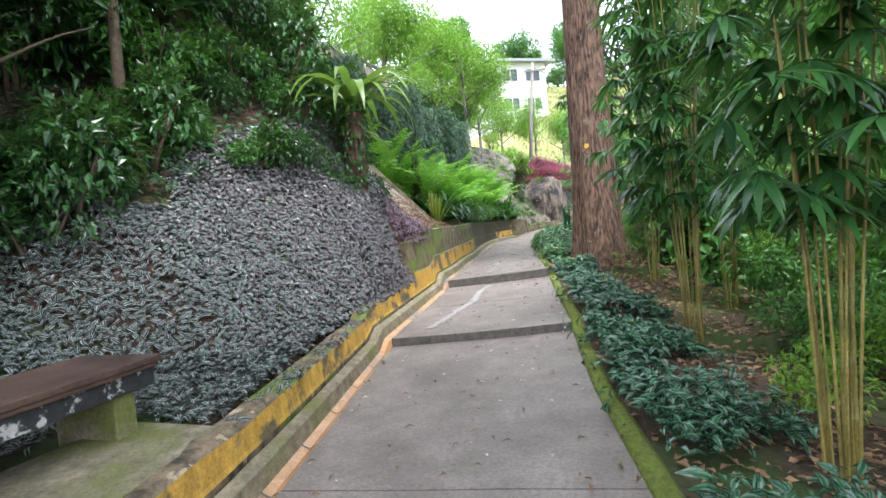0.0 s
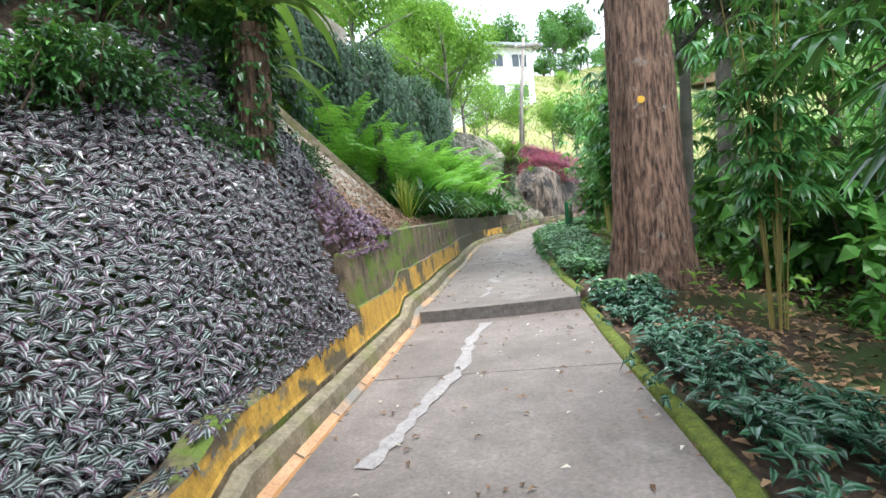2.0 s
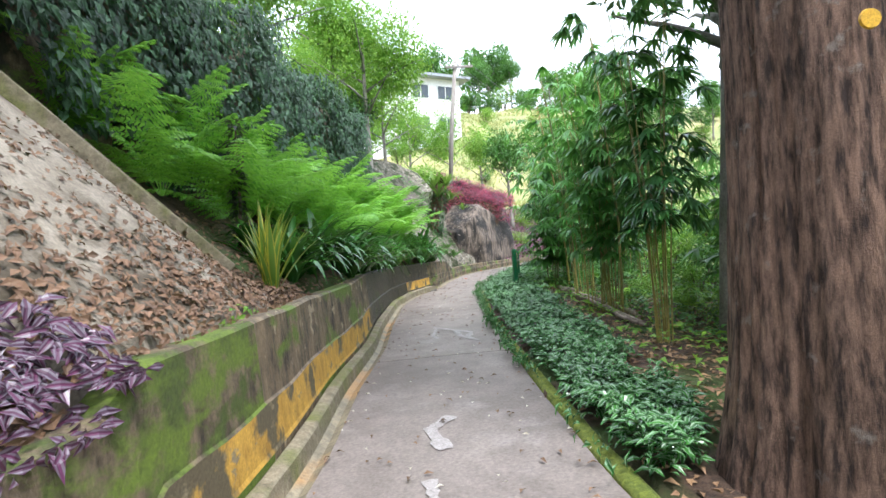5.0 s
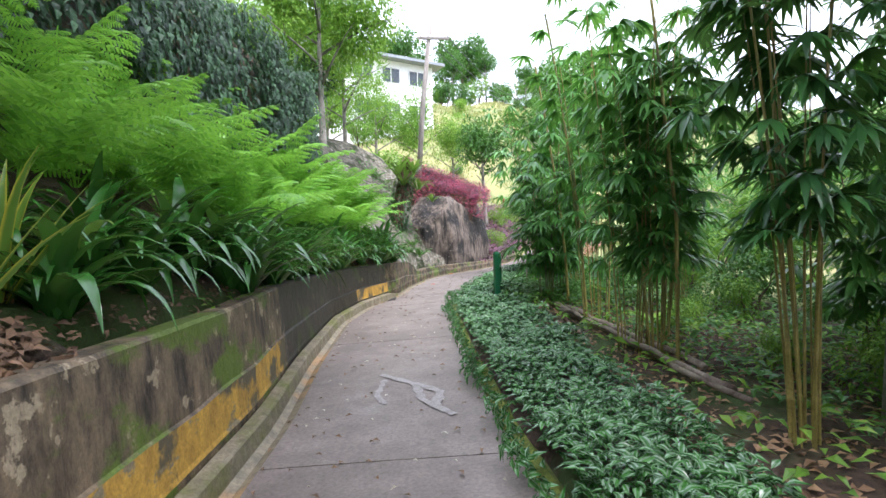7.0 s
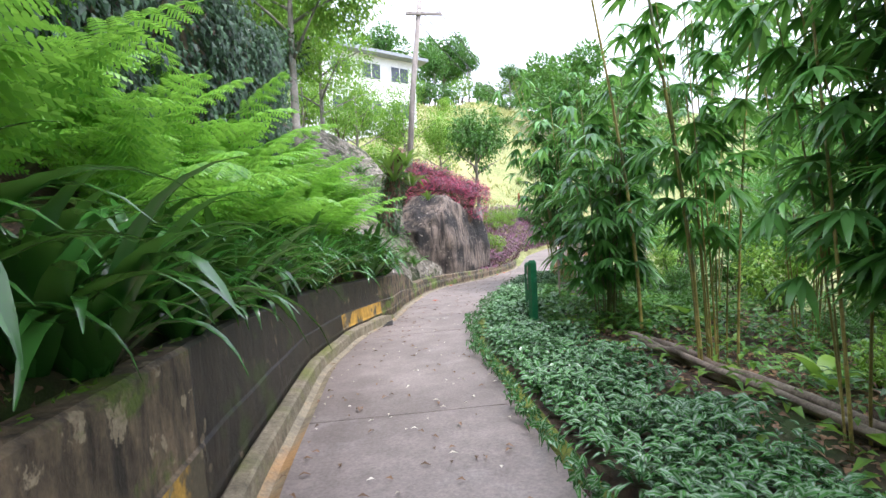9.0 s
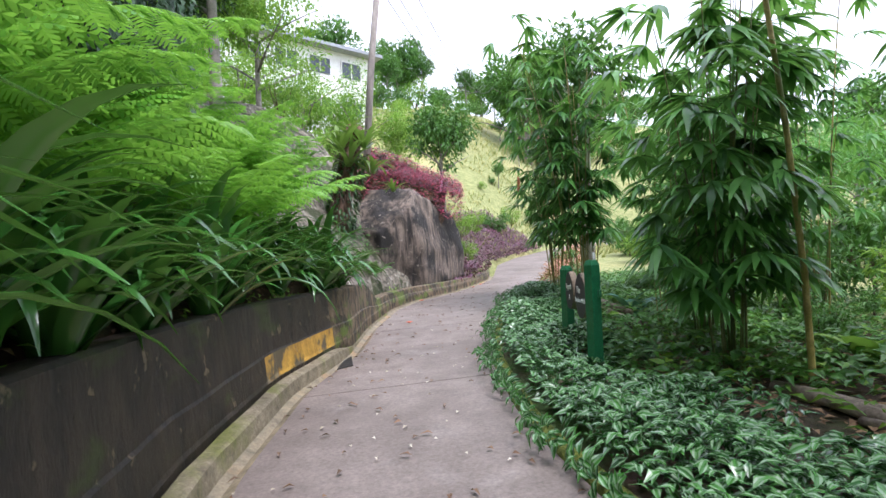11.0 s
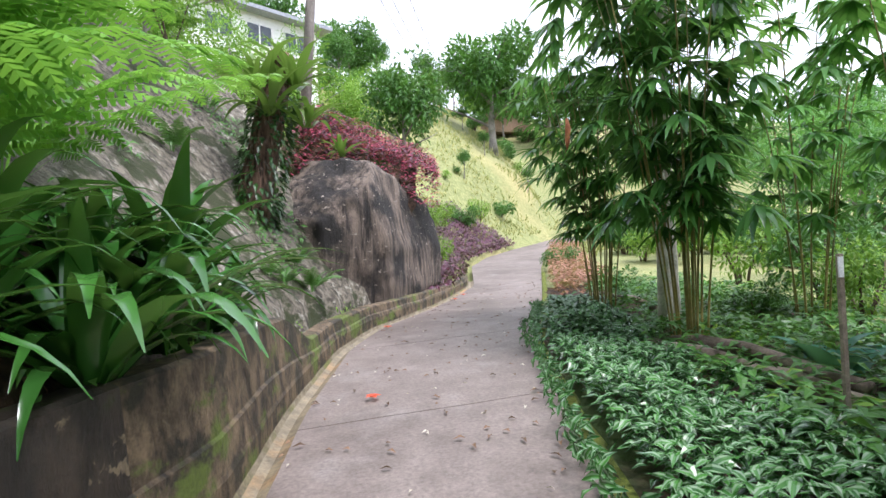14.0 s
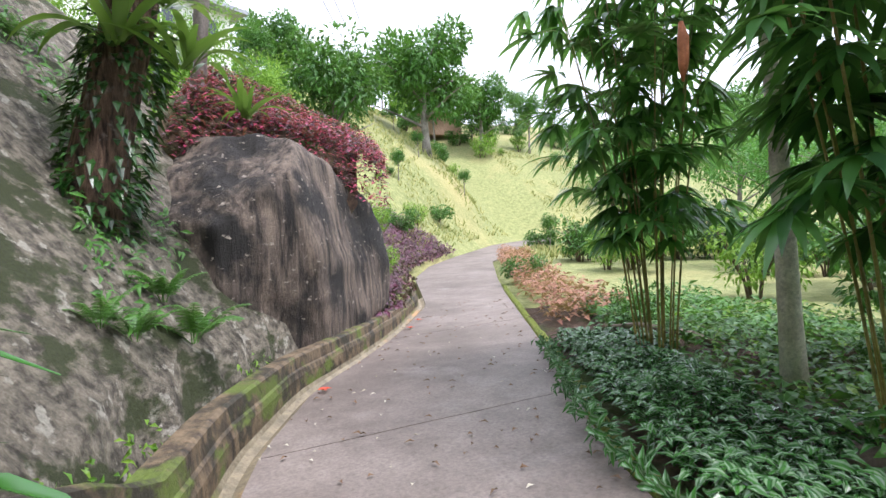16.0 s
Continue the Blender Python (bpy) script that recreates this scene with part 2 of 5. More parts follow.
def mesh_of(name, verts, faces, mat, parent=None, smooth=True, index=None, uvs=None):
    me = bpy.data.meshes.new(name)
    me.from_pydata(verts, [], faces)
    for m in mat if isinstance(mat, (list, tuple)) else [mat]:
        me.materials.append(m)
    if index:
        me.polygons.foreach_set("material_index", index)
    if uvs:
        layer = me.uv_layers.new(name="UVMap")
        layer.data.foreach_set("uv", [c for uv in uvs for c in uv])
    me.polygons.foreach_set("use_smooth", [smooth] * len(me.polygons))
    me.update()
    ob = new(name, me)
    ob.parent = parent
    return ob


def sweep(name, ys, profile, mat, smooth=False, closed=True, index=None):
    """A strip along the path: profile(y) gives the section's (x, z) points."""
    verts, faces, idx = [], [], []
    for y in ys:
        pts = profile(y)
        n = len(pts)
        verts += [(x, y, z) for x, z in pts]
    for i in range(len(ys) - 1):
        for j in range(n if closed else n - 1):
            k = (j + 1) % n
            faces.append((i * n + j, (i + 1) * n + j, (i + 1) * n + k, i * n + k))
            idx.append(index[j] if index else 0)
    if closed:
        faces += [tuple(range(n)), tuple(range((len(ys) - 1) * n, len(ys) * n))[::-1]]
        idx += [0, 0]
    return mesh_of(name, verts, faces, mat, None, smooth, idx)


def tube_bm(bm, points, radii, sides=8):
    """A tapered tube along points."""
    rings = []
    for i, p in enumerate(points):
        p = Vector(p)
        t = (Vector(points[min(i + 1, len(points) - 1)]) - Vector(points[max(i - 1, 0)])).normalized()
        a = t.orthogonal().normalized() if abs(t.z) < 0.9 else (Vector((1, 0, 0)) - t * t.x).normalized()
        b = t.cross(a)
        rings.append([bm.verts.new(p + radii[i] * (math.cos(w) * a + math.sin(w) * b)) for w in (2 * math.pi * k / sides for k in range(sides))])
    for r, s in zip(rings, rings[1:]):
        for k in range(sides):
            bm.faces.new((r[k], r[(k + 1) % sides], s[(k + 1) % sides], s[k]))
    bm.faces.new(rings[0][::-1])
    bm.faces.new(rings[-1])
    return bm


def box_bm(bm, size, m=None, bevel=0.0):
    made = bmesh.ops.create_cube(bm, size=1.0, matrix=(m or Matrix()) @ Matrix.Diagonal((*size, 1)))
    if bevel:
        bmesh.ops.bevel(bm, geom=list({e for v in made["verts"] for e in v.link_edges}), offset=bevel, segments=2, affect="EDGES", profile=0.6)
    return bm


# ---- ground, path, wall ----
def build_ground():
    xs = sorted({round(v, 2) for v in [*np.arange(-14, 14, 0.22), *np.arange(-60, -14, 2.5), *np.arange(14, 60, 2.5), *np.arange(-900, -60, 60), *np.arange(60, 901, 60)]})
    ys = sorted({round(v, 2) for v in [*np.arange(-6, 40, 0.25), *np.arange(40, 80, 1.5), *np.arange(80, 160, 8), *np.arange(-900, -6, 50), *np.arange(160, 901, 60)]})
    def height(x, y):
        edge = path_left(min(max(y, -4), 60)) - 0.57
        return path_z(min(max(y, -4), 60)) - 0.35 if edge < x < edge + 0.3 and -4 < y < 36 else ground_z(x, y)
    verts = [(x, y, height(x, y)) for y in ys for x in xs]
    w = len(xs)
    faces, idx = [], []
    for i in range(len(ys) - 1):
        for j in range(w - 1):
            faces.append((i * w + j, i * w + j + 1, (i + 1) * w + j + 1, (i + 1) * w + j))
            x, y = xs[j], ys[i]
            far = y > 33 + 2 * wob(x, y, 0.2) or x > 5.0 + wob(x, y, 0.3) + 1.2 * max(0.0, 19 - y)
            concrete = 8.3 < y < 11.2 and path_left(y) - 4.5 < x < path_left(y)
            rocky = 22.8 < y < 31 and path_left(min(y, 60)) - 4.5 < x < path_left(min(y, 60))
            idx.append(3 if concrete else 1 if far else 2 if rocky else 0)
    return tagged(mesh_of("ground", verts, faces, [M_SOIL, M_GRASS, M_SLOPE, M_CONC], None, True, idx), "hillside ground of leaf mould, grey rock and mown grass", "ground", kind="structure")


def build_path():
    def slab(y0, y1, name):
        ys = list(np.arange(y0, y1, 0.35)) + [y1]

        def prof(y):
            e = min(max(y, y0 + 0.011), y1 - 0.011)
            l, r = path_left(y), path_right(y)
            n = 6
            top = [(l + (r - l) * k / n, path_z(e, l + (r - l) * k / n) + 0.008 * wob(l + (r - l) * k / n, y, 1.7)) for k in range(n + 1)]
            return [(l, path_z(e) - 0.4), *top, (r, path_z(e, r) - 0.4)]
        return tagged(sweep(name, ys, prof, M_PATH, False), "worn grey concrete footpath slab", "path", kind="structure")
    for y0, y1 in ((-4, 1.2), (1.212, 4.6), (4.6, 6.44), (6.455, 8.6), (8.6, 13.2), (13.212, 17.1), (17.112, 20.9), (20.915, 24.3), (24.312, 27.0), (27.012, 31.0), (31.01, 60)):
        slab(y0, y1, "pavement")


def build_wall():
    ys = sorted([*np.arange(-4, 36, 0.3), 7.2, 7.21])

    def close_in(y):
        return float(np.interp(y, [22.6, 23.2], [0, 1]))

    def wall_section(y):
        l, z, t = path_left(y), path_z(y), wall_top(y) + 0.015 * wob(0, y, 1.5)
        l += 0.13 * close_in(y)
        paint = 0.14 + (t - 0.14) * float(np.interp(y, [7.2, 7.21, 16, 26, 29], [0.86, 0.38, 0.34, 0.30, 0.25])) + 0.03 * wob(2, y, 1.3)
        return [(l - 0.30, z - 0.3), (l - 0.30, z + 0.14), (l - 0.31, z + 0.17), (l - 0.305 - 0.06 * paint, z + paint), (l - 0.325 - 0.06 * paint, z + paint + 0.015), (l - 0.33 - 0.06 * t, z + t - 0.02), (l - 0.36 - 0.06 * t, z + t), (l - 0.50 - 0.06 * t, z + t), (l - 0.52 - 0.06 * t, z - 0.3)]
    for low, high, face, foot, label in ((-9, 7.205, M_WALL, M_YELLOW, "knee-high wall with peeling yellow paint below the planted bank"), (7.205, 10.1, M_MOSSWALL, M_YELLOW, "retaining wall overgrown with green moss beside the step"), (9.8, 15.7, M_WALL, M_YELLOW, "low retaining wall of stained mossy render with peeling yellow paint at its foot"), (15.4, 21.0, M_WETSHADEWALL, M_WETSHADEWALL, "low damp retaining wall coloured near black for the shade of overhanging leaves"), (20.7, 22.9, M_WETSHADEWALL, M_YELLOW, "damp wall coloured near black for leaf shade with a block of peeling yellow paint at its foot"), (22.6, 99, M_TANWALL, M_TANWALL, "low retaining wall of brown stained render under the rock")):
        tagged(sweep("wall_retaining", [y for y in ys if low < y < high], wall_section, [face, foot], False, True, [0, 1, 1, 0, 0, 0, 0, 0, 0]), label, "wall", kind="structure")
    def gutter_section(y):
        l, z = path_left(y), path_z(y)
        k, c = 0.012 * wob(4, y, 2.5), close_in(y)
        h = 1 - 0.9 * c
        return [(l - 0.29, z - 0.3), (l - 0.29, z + (0.10 + k) * h), (l - 0.27, z + (0.115 + k) * h), (l - 0.19 + k, z + (0.105 + k) * h), (l - 0.17 + k, z + 0.09 * h), (l - 0.15, z - 0.03), (l - 0.09, z - 0.06), (l - 0.004, z - 0.02), (l - 0.004, z - 0.3)]
    for span, bed, label in (([y for y in ys if y < 9.9], M_GUTTER, "shallow orange-stained drainage gutter with a mossy kerb"), ([y for y in ys if y > 9.6], M_GUTTER2, "shallow silted drainage gutter with a mossy kerb")):
        tagged(sweep("gutter", span, gutter_section, [M_LEDGE, bed], False, True, [0, 0, 0, 0, 0, 1, 1, 1, 0]), label, "gutter", kind="structure")
    tagged(sweep("kerb_moss", ys, lambda y: (lambda r, z: [(r + 0.004, z - 0.3), (r + 0.004, z + 0.0), (r + 0.02, z + 0.03), (r + 0.1 + 0.03 * wob(1, y, 2.0), z + 0.045), (r + 0.15, z + 0.0), (r + 0.15, z - 0.3)])(path_right(y), path_z(y, path_right(y)) + 0.015 * wob(3, y, 1.5)), M_MOSS, True),
           "moss-covered concrete path edging", "kerb", kind="structure")


build_ground()
build_path()
build_wall()


def blob(name, centre, size, mat, rough=0.3, seed=0, sub=4):
    bm = bmesh.new()
    bmesh.ops.create_icosphere(bm, subdivisions=sub, radius=1)
    for v in bm.verts:
        k = 1 + rough * noise.noise(v.co * 1.3 + Vector((seed, 0, 0))) + 0.3 * rough * noise.noise(v.co * 4 + Vector((0, seed, 0)))
        v.co = Vector(centre) + Vector(a * b * k for a, b in zip(v.co, size))
    return link(name, bm, mat, None, True)


def build_trunk(x, y, r, height, lean=(0, 0), flare=1.6, name="tree", mat=None, lobes=5, depth=0.16, seed=1.0):
    z0 = ground_z(x, y) - 0.3
    verts, faces = [], []
    n, rings = (150, 110) if r > 0.3 else (40, 40)
    for i in range(rings):
        t = i / (rings - 1)
        h = height * t ** 1.3
        rr = r * (1 + (flare - 1) * math.exp(-h * 1.9)) * (1 - 0.35 * t)
        for k in range(n):
            a = 2 * math.pi * k / n
            f = 1 + depth * math.exp(-h * (0.5 if r > 0.3 else 0.9)) * (2 * abs(math.cos((lobes * a + seed) / 2)) ** 0.7 - 1) + 0.05 * noise.noise(Vector((math.cos(a) * 2, math.sin(a) * 2, h * 0.7 + seed))) + 0.025 * noise.noise(Vector((math.cos(a) * 9, math.sin(a) * 9, h * 1.1)))
            if r > 0.3:
                f -= 0.045 * (1 - min(1, 3.2 * abs(noise.noise(Vector((math.cos(a) * 7, math.sin(a) * 7, h * 0.9 + 0.4 * noise.noise(Vector((a * 3, h * 3, 0)))))))) ) + 0.012 * noise.noise(Vector((a * 30, h * 9, 1)))
            verts.append((x + lean[0] * h + rr * f * math.cos(a), y + lean[1] * h + rr * f * math.sin(a), z0 + h))
    for i in range(rings - 1):
        for k in range(n):
            faces.append((i * n + k, i * n + (k + 1) % n, (i + 1) * n + (k + 1) % n, (i + 1) * n + k))
    return mesh_of(name, verts, faces, mat or M_BARK)


# ---- plants: materials ----
L_ZEBRA = leafy("zebra leaf", (0.008, 0.022, 0.014), (0.04, 0.03, 0.032), 0.34, (0.22, 0.265, 0.24), None, 0.06)
L_ZEBRA2 = leafy("purple zebra leaf", (0.008, 0.016, 0.012), (0.065, 0.020, 0.045), 0.34, (0.20, 0.225, 0.21), None, 0.06)
L_PURPLE2 = leafy("striped purple leaf", (0.025, 0.010, 0.022), (0.11, 0.03, 0.075), 0.36, (0.16, 0.13, 0.16), None, 0.08)
L_COVER = leafy("pale-striped green leaf", (0.016, 0.07, 0.018), (0.06, 0.20, 0.035), 0.27, (0.18, 0.30, 0.155), None, 0.12)
L_COVER2 = leafy("dark bluish ground cover leaf", (0.008, 0.035, 0.018), (0.035, 0.11, 0.045), 0.25, (0.10, 0.19, 0.13), None, 0.1)
L_PURPLE = leafy("purple leaf", (0.03, 0.010, 0.024), (0.16, 0.045, 0.09), 0.36, None, None, 0.15)
L_RED = leafy("crimson leaf", (0.12, 0.012, 0.05), (0.46, 0.035, 0.12), 0.45, None, None, 0.25)
L_DARK = leafy("dark glossy leaf", (0.007, 0.026, 0.010), (0.035, 0.115, 0.022), 0.3, None, None, 0.18)
L_MID = leafy("mid green leaf", (0.02, 0.085, 0.014), (0.08, 0.23, 0.03), 0.4)
L_BRIGHT = leafy("bright leaf", (0.085, 0.23, 0.02), (0.23, 0.40, 0.04), 0.45, None, None, 0.4)
L_FERN = leafy("fern frond", (0.055, 0.22, 0.015), (0.22, 0.48, 0.04), 0.42, None, None, 0.42)
L_CREEPER = leafy("dull dark creeper leaf", (0.004, 0.018, 0.010), (0.025, 0.085, 0.024), 0.6, None, None, 0.12)
L_STRAP = leafy("strap leaf", (0.008, 0.045, 0.014), (0.045, 0.16, 0.024), 0.2, None, None, 0.15)
L_YSTRAP = leafy("yellow-edged strap leaf", (0.07, 0.17, 0.02), (0.12, 0.22, 0.03), 0.35, None, (0.62, 0.50, 0.05), 0.25)
L_NEST = leafy("nest fern leaf", (0.06, 0.14, 0.02), (0.16, 0.26, 0.04), 0.35, None, None, 0.3)
L_BAMBOO = leafy("bamboo leaf", (0.012, 0.058, 0.026), (0.14, 0.36, 0.085), 0.27, None, None, 0.4)
# the same leaf for the b1 clumps, their shade put into darker colours
L_BAMBOO_SHADED = leafy("bamboo leaf with shade in its colour", (0.008, 0.036, 0.020), (0.07, 0.21, 0.055), 0.25, None, None, 0.32)
L_BAMBOO2 = leafy("young bamboo leaf", (0.035, 0.15, 0.025), (0.11, 0.32, 0.055), 0.4, None, None, 0.4)
L_PINK = leafy("salmon leaf", (0.22, 0.07, 0.05), (0.48, 0.24, 0.16), 0.5, None, None, 0.3)
L_LITTER = leafy("dead leaf", (0.055, 0.03, 0.018), (0.22, 0.125, 0.07), 0.7, None, None, 0.05)
L_LITTER2 = leafy("tan dead leaf", (0.12, 0.06, 0.03), (0.38, 0.23, 0.12), 0.7, None, None, 0.05)
L_PALE = leafy("pale dead leaf", (0.30, 0.25, 0.17), (0.60, 0.56, 0.46), 0.6, None, None, 0.05)
L_TEAL = leafy("blue-green broad leaf", (0.04, 0.20, 0.13), (0.06, 0.26, 0.17), 0.4, None, None, 0.3)
M_CULM = surface("yellow bamboo culm", (0.16, 0.13, 0.035), (0.40, 0.32, 0.09), 9, 0.45, 0.3, 0.01, (0.10, 0.12, 0.04), 1.1, (0.5, 0.6), (1, 1, 0.2))
M_CULM_G = surface("green bamboo culm", (0.05, 0.08, 0.02), (0.16, 0.17, 0.05), 9, 0.45, 0.3, 0.01, (0.24, 0.18, 0.06), 1.1, (0.5, 0.6), (1, 1, 0.2))
M_TWIG = surface("brown twig bark", (0.06, 0.04, 0.025), (0.18, 0.13, 0.09), 15, 0.85, 0.5)
M_PALEBARK = surface("pale smooth bark", (0.48, 0.43, 0.36), (0.74, 0.69, 0.62), 5, 0.8, 0.5, 0.02, (0.20, 0.17, 0.13), 2.0, (0.55, 0.66))
M_GREYBARK = surface("grey lichened bark", (0.12, 0.11, 0.09), (0.34, 0.31, 0.27), 6, 0.9, 0.8, 0.03, (0.08, 0.09, 0.05), 1.5)
M_LOG = surface("weathered log", (0.16, 0.12, 0.09), (0.42, 0.34, 0.27), 8, 0.9, 0.7, 0.02, (0.09, 0.06, 0.045), 2.0)
M_SHEATH = surface("orange culm sheath", (0.28, 0.08, 0.03), (0.46, 0.16, 0.06), 9, 0.6, 0.4)

RNG = np.random.default_rng(7)


# ---- plants: leaves ----
def unit(a):
    return a / np.maximum(np.linalg.norm(a, axis=-1, keepdims=True), 1e-9)


def small_leaves(name, mat, base, way, up, length, width, fold=0.18, sag=0.12, parent=None):
    """Many small folded leaves in one mesh: base points, directions, upward normals, lengths and widths."""
    base, way, up = np.asarray(base, float), unit(np.asarray(way, float)), np.asarray(up, float)
    side = unit(np.cross(way, up))
    up = unit(np.cross(side, way))
    length, width = np.reshape(length, (-1, 1)) * np.ones((len(base), 1)), np.reshape(width, (-1, 1)) * np.ones((len(base), 1))
    mid = base + way * length * 0.45 + up * length * sag * 0.6
    left = base + way * length * 0.42 - side * width * 0.5 + up * (length * sag * 0.6 + width * fold)
    right = base + way * length * 0.42 + side * width * 0.5 + up * (length * sag * 0.6 + width * fold)
    tip = base + way * length - up * length * sag
    verts = np.stack([base, left, mid, right, tip], 1).reshape(-1, 3)
    o = 5 * np.arange(len(base))[:, None, None]
    tris = (o + np.array([[0, 2, 1], [0, 3, 2], [1, 2, 4], [2, 3, 4]])).reshape(-1, 3)
    u = np.tile(np.array([0.5, 0.0, 0.5, 1.0, 0.5]), len(base))
    v = np.tile(np.array([0.0, 0.45, 0.45, 0.45, 1.0]), len(base))
    me = bpy.data.meshes.new(name)
    me.from_pydata(verts.tolist(), [], tris.tolist())
    me.materials.append(mat)
    layer = me.uv_layers.new(name="UVMap")
    flat = tris.reshape(-1)
    layer.data.foreach_set("uv", np.stack([u[flat], v[flat]], 1).reshape(-1).tolist())
    me.update()
    ob = new(name, me)
    ob.parent = parent
    return ob


def blades(name, mat, specs, parent=None, segs=6, fold=0.25, shape=0.6):
    """Long arching leaves in one mesh. specs: (base, direction, length, width, droop)."""
    verts, faces, uvs = [], [], []
    for base, way, length, width, droop in specs:
        p, d = Vector(base), Vector(way).normalized()
        o = len(verts)
        for i in range(segs + 1):
            t = i / segs
            side = d.cross(Vector((0, 0, 1)))
            side = side.normalized() if side.length > 1e-4 else Vector((1, 0, 0))
            nrm = side.cross(d).normalized()
            w = width * 0.5 * max(0.06, min(1.0, math.sin(math.pi * (0.08 + 0.92 * t) ** shape) * 1.05)) if i < segs else 0.002
            verts += [tuple(p - side * w + nrm * w * fold), tuple(p), tuple(p + side * w + nrm * w * fold)]
            p = p + d * (length / segs)
            d = (d + Vector((0, 0, -droop / segs * (0.4 + 1.2 * t)))).normalized()
        for i in range(segs):
            a = o + 3 * i
            for k in (0, 1):
                faces.append((a + k, a + k + 1, a + k + 4, a + k + 3))
                uvs += [(k / 2, i / segs), ((k + 1) / 2, i / segs), ((k + 1) / 2, (i + 1) / segs), (k / 2, (i + 1) / segs)]
    return mesh_of(name, verts, faces, mat, parent, True, None, uvs)


def empty(name, x, y, z, label, category, group=""):
    return tagged_at(new(name), x, y, z, label, category, group)


def tagged_at(ob, x, y, z, label, category, group=""):
    ob.location = (x, y, z)
    return tagged(ob, label, category, group)


def bank_normal(x, y):
    e = 0.15
    n = Vector((ground_z(x - e, y) - ground_z(x + e, y), ground_z(x, y - e) - ground_z(x, y + e), 2 * e)).normalized()
    return n


def mat_of_leaves(name, mat, count, place, length, width, lift, label, category, spread=1.0, down=0.5, seed=1):
    """A carpet of leaves; place(rng) gives x, y or None."""
    rng = np.random.default_rng(seed)
    base, way, up, ls = [], [], [], []
    while len(base) < count:
        got = place(rng)
        if got is None:
            continue
        x, y = got
        n = bank_normal(x, y)
        z = ground_z(x, y)
        a = rng.uniform(0, 2 * math.pi)
        flat = Vector((math.cos(a) * spread, math.sin(a) * spread, 0)) + Vector((n.x, n.y, 0)) * down
        tang = flat - n * flat.dot(n)
        h = lift * rng.uniform(0.15, 1.0) ** 0.8 * (0.75 + 0.5 * wob(x, y, 1.6, 3.0))
        base.append((Vector((x, y, z)) + n * h)[:])
        way.append((tang.normalized() + n * rng.uniform(-0.35, 0.5))[:])
        up.append((n + Vector(rng.normal(0, 0.25, 3)))[:])
        ls.append(length * rng.uniform(0.65, 1.2))
    ls = np.array(ls)
    return tagged(small_leaves(name, mat, base, way, up, ls, ls * width / length), label, category, kind="stuff")


def zebra_place(rng, purple):
    y = rng.uniform(-1.0, 8.3)
    if (y + rng.normal(0, 1.1) > 4.6) != purple:
        return None
    edge = path_left(y) - 0.40 - 0.06 * wall_top(y)
    top = float(np.interp(y, [0, 2.5, 4, 6.5, 7.2, 8.3], [4.6, 3.9, 2.7, 1.5, 1.3, 1.0]))
    d = rng.uniform(-0.08 if y < 7.2 else 0.35 + 0.5 * (y - 7.2), top)
    if y < 1.35 and d < 1.05 - 0.35 * max(0.0, y - 0.8):
        return None
    if y < 1.4 and -2.2 < edge - d < -1.5:
        return None
    if d > top - 0.5 and wob(edge - d, y, 1.2) > (top - d) * 1.6 - 0.3:
        return None
    return edge - d, y


def cover_place(rng, low, high):
    y = rng.uniform(low, high)
    r = path_right(y)
    wide = float(np.interp(y, [0, 5, 9, 10, 12, 16, 22, 26, 29], [1.25, 1.1, 0.8, 0.75, 1.15, 1.3, 1.35, 1.2, 0.9]))
    d = rng.uniform(0.14 if y < 12 else 0.06, wide) + 0.06 * wob(0, y, 1.1)
    if wob(r + d, y, 0.9, 5.0) > 0.55 or (y < 9.5 and wob(r + d, y, 1.5, 8.0) > 0.1) or (d > 0.75 * wide and wob(r + d, y, 1.7) > 0.15):
        return None
    if (r + d - 1.49) ** 2 + (y - 9.65) ** 2 < 0.5:
        return None
    return r + d, y


def cover_bare(rng):
    y = rng.uniform(-2, 22)
    return path_right(y) + rng.uniform(0.9, 4.5), y


# ---- plants: kinds ----
def bush_mesh(name, mat, size, count, leaf, width, seed, parent, hollow=0.45, droop=0.3, lumps=9):
    """A crown of leaves gathered in lumps, with gaps and an uneven outline."""
    rng = np.random.default_rng(seed)
    centres = unit(rng.normal(0, 1, (lumps, 3))) * rng.uniform(0.35, 0.78, (lumps, 1))
    centres[:, 2] = centres[:, 2] * 0.8
    which = rng.integers(0, lumps, count)
    off = unit(rng.normal(0, 1, (count, 3)))
    rad = rng.uniform(hollow, 1.0, (count, 1)) ** 0.6 * rng.uniform(0.28, 0.5, (lumps, 1))[which]
    pos = (centres[which] + off * rad) * np.array(size)
    way = off + rng.normal(0, 0.5, (count, 3)) + np.array([0, 0, -droop])
    up = np.array([0, 0, 1.0]) + off * 0.7 + rng.normal(0, 0.3, (count, 3))
    ls = leaf * rng.uniform(0.6, 1.25, count)
    return small_leaves(name, mat, pos, way, up, ls, ls * width / leaf, parent=parent)


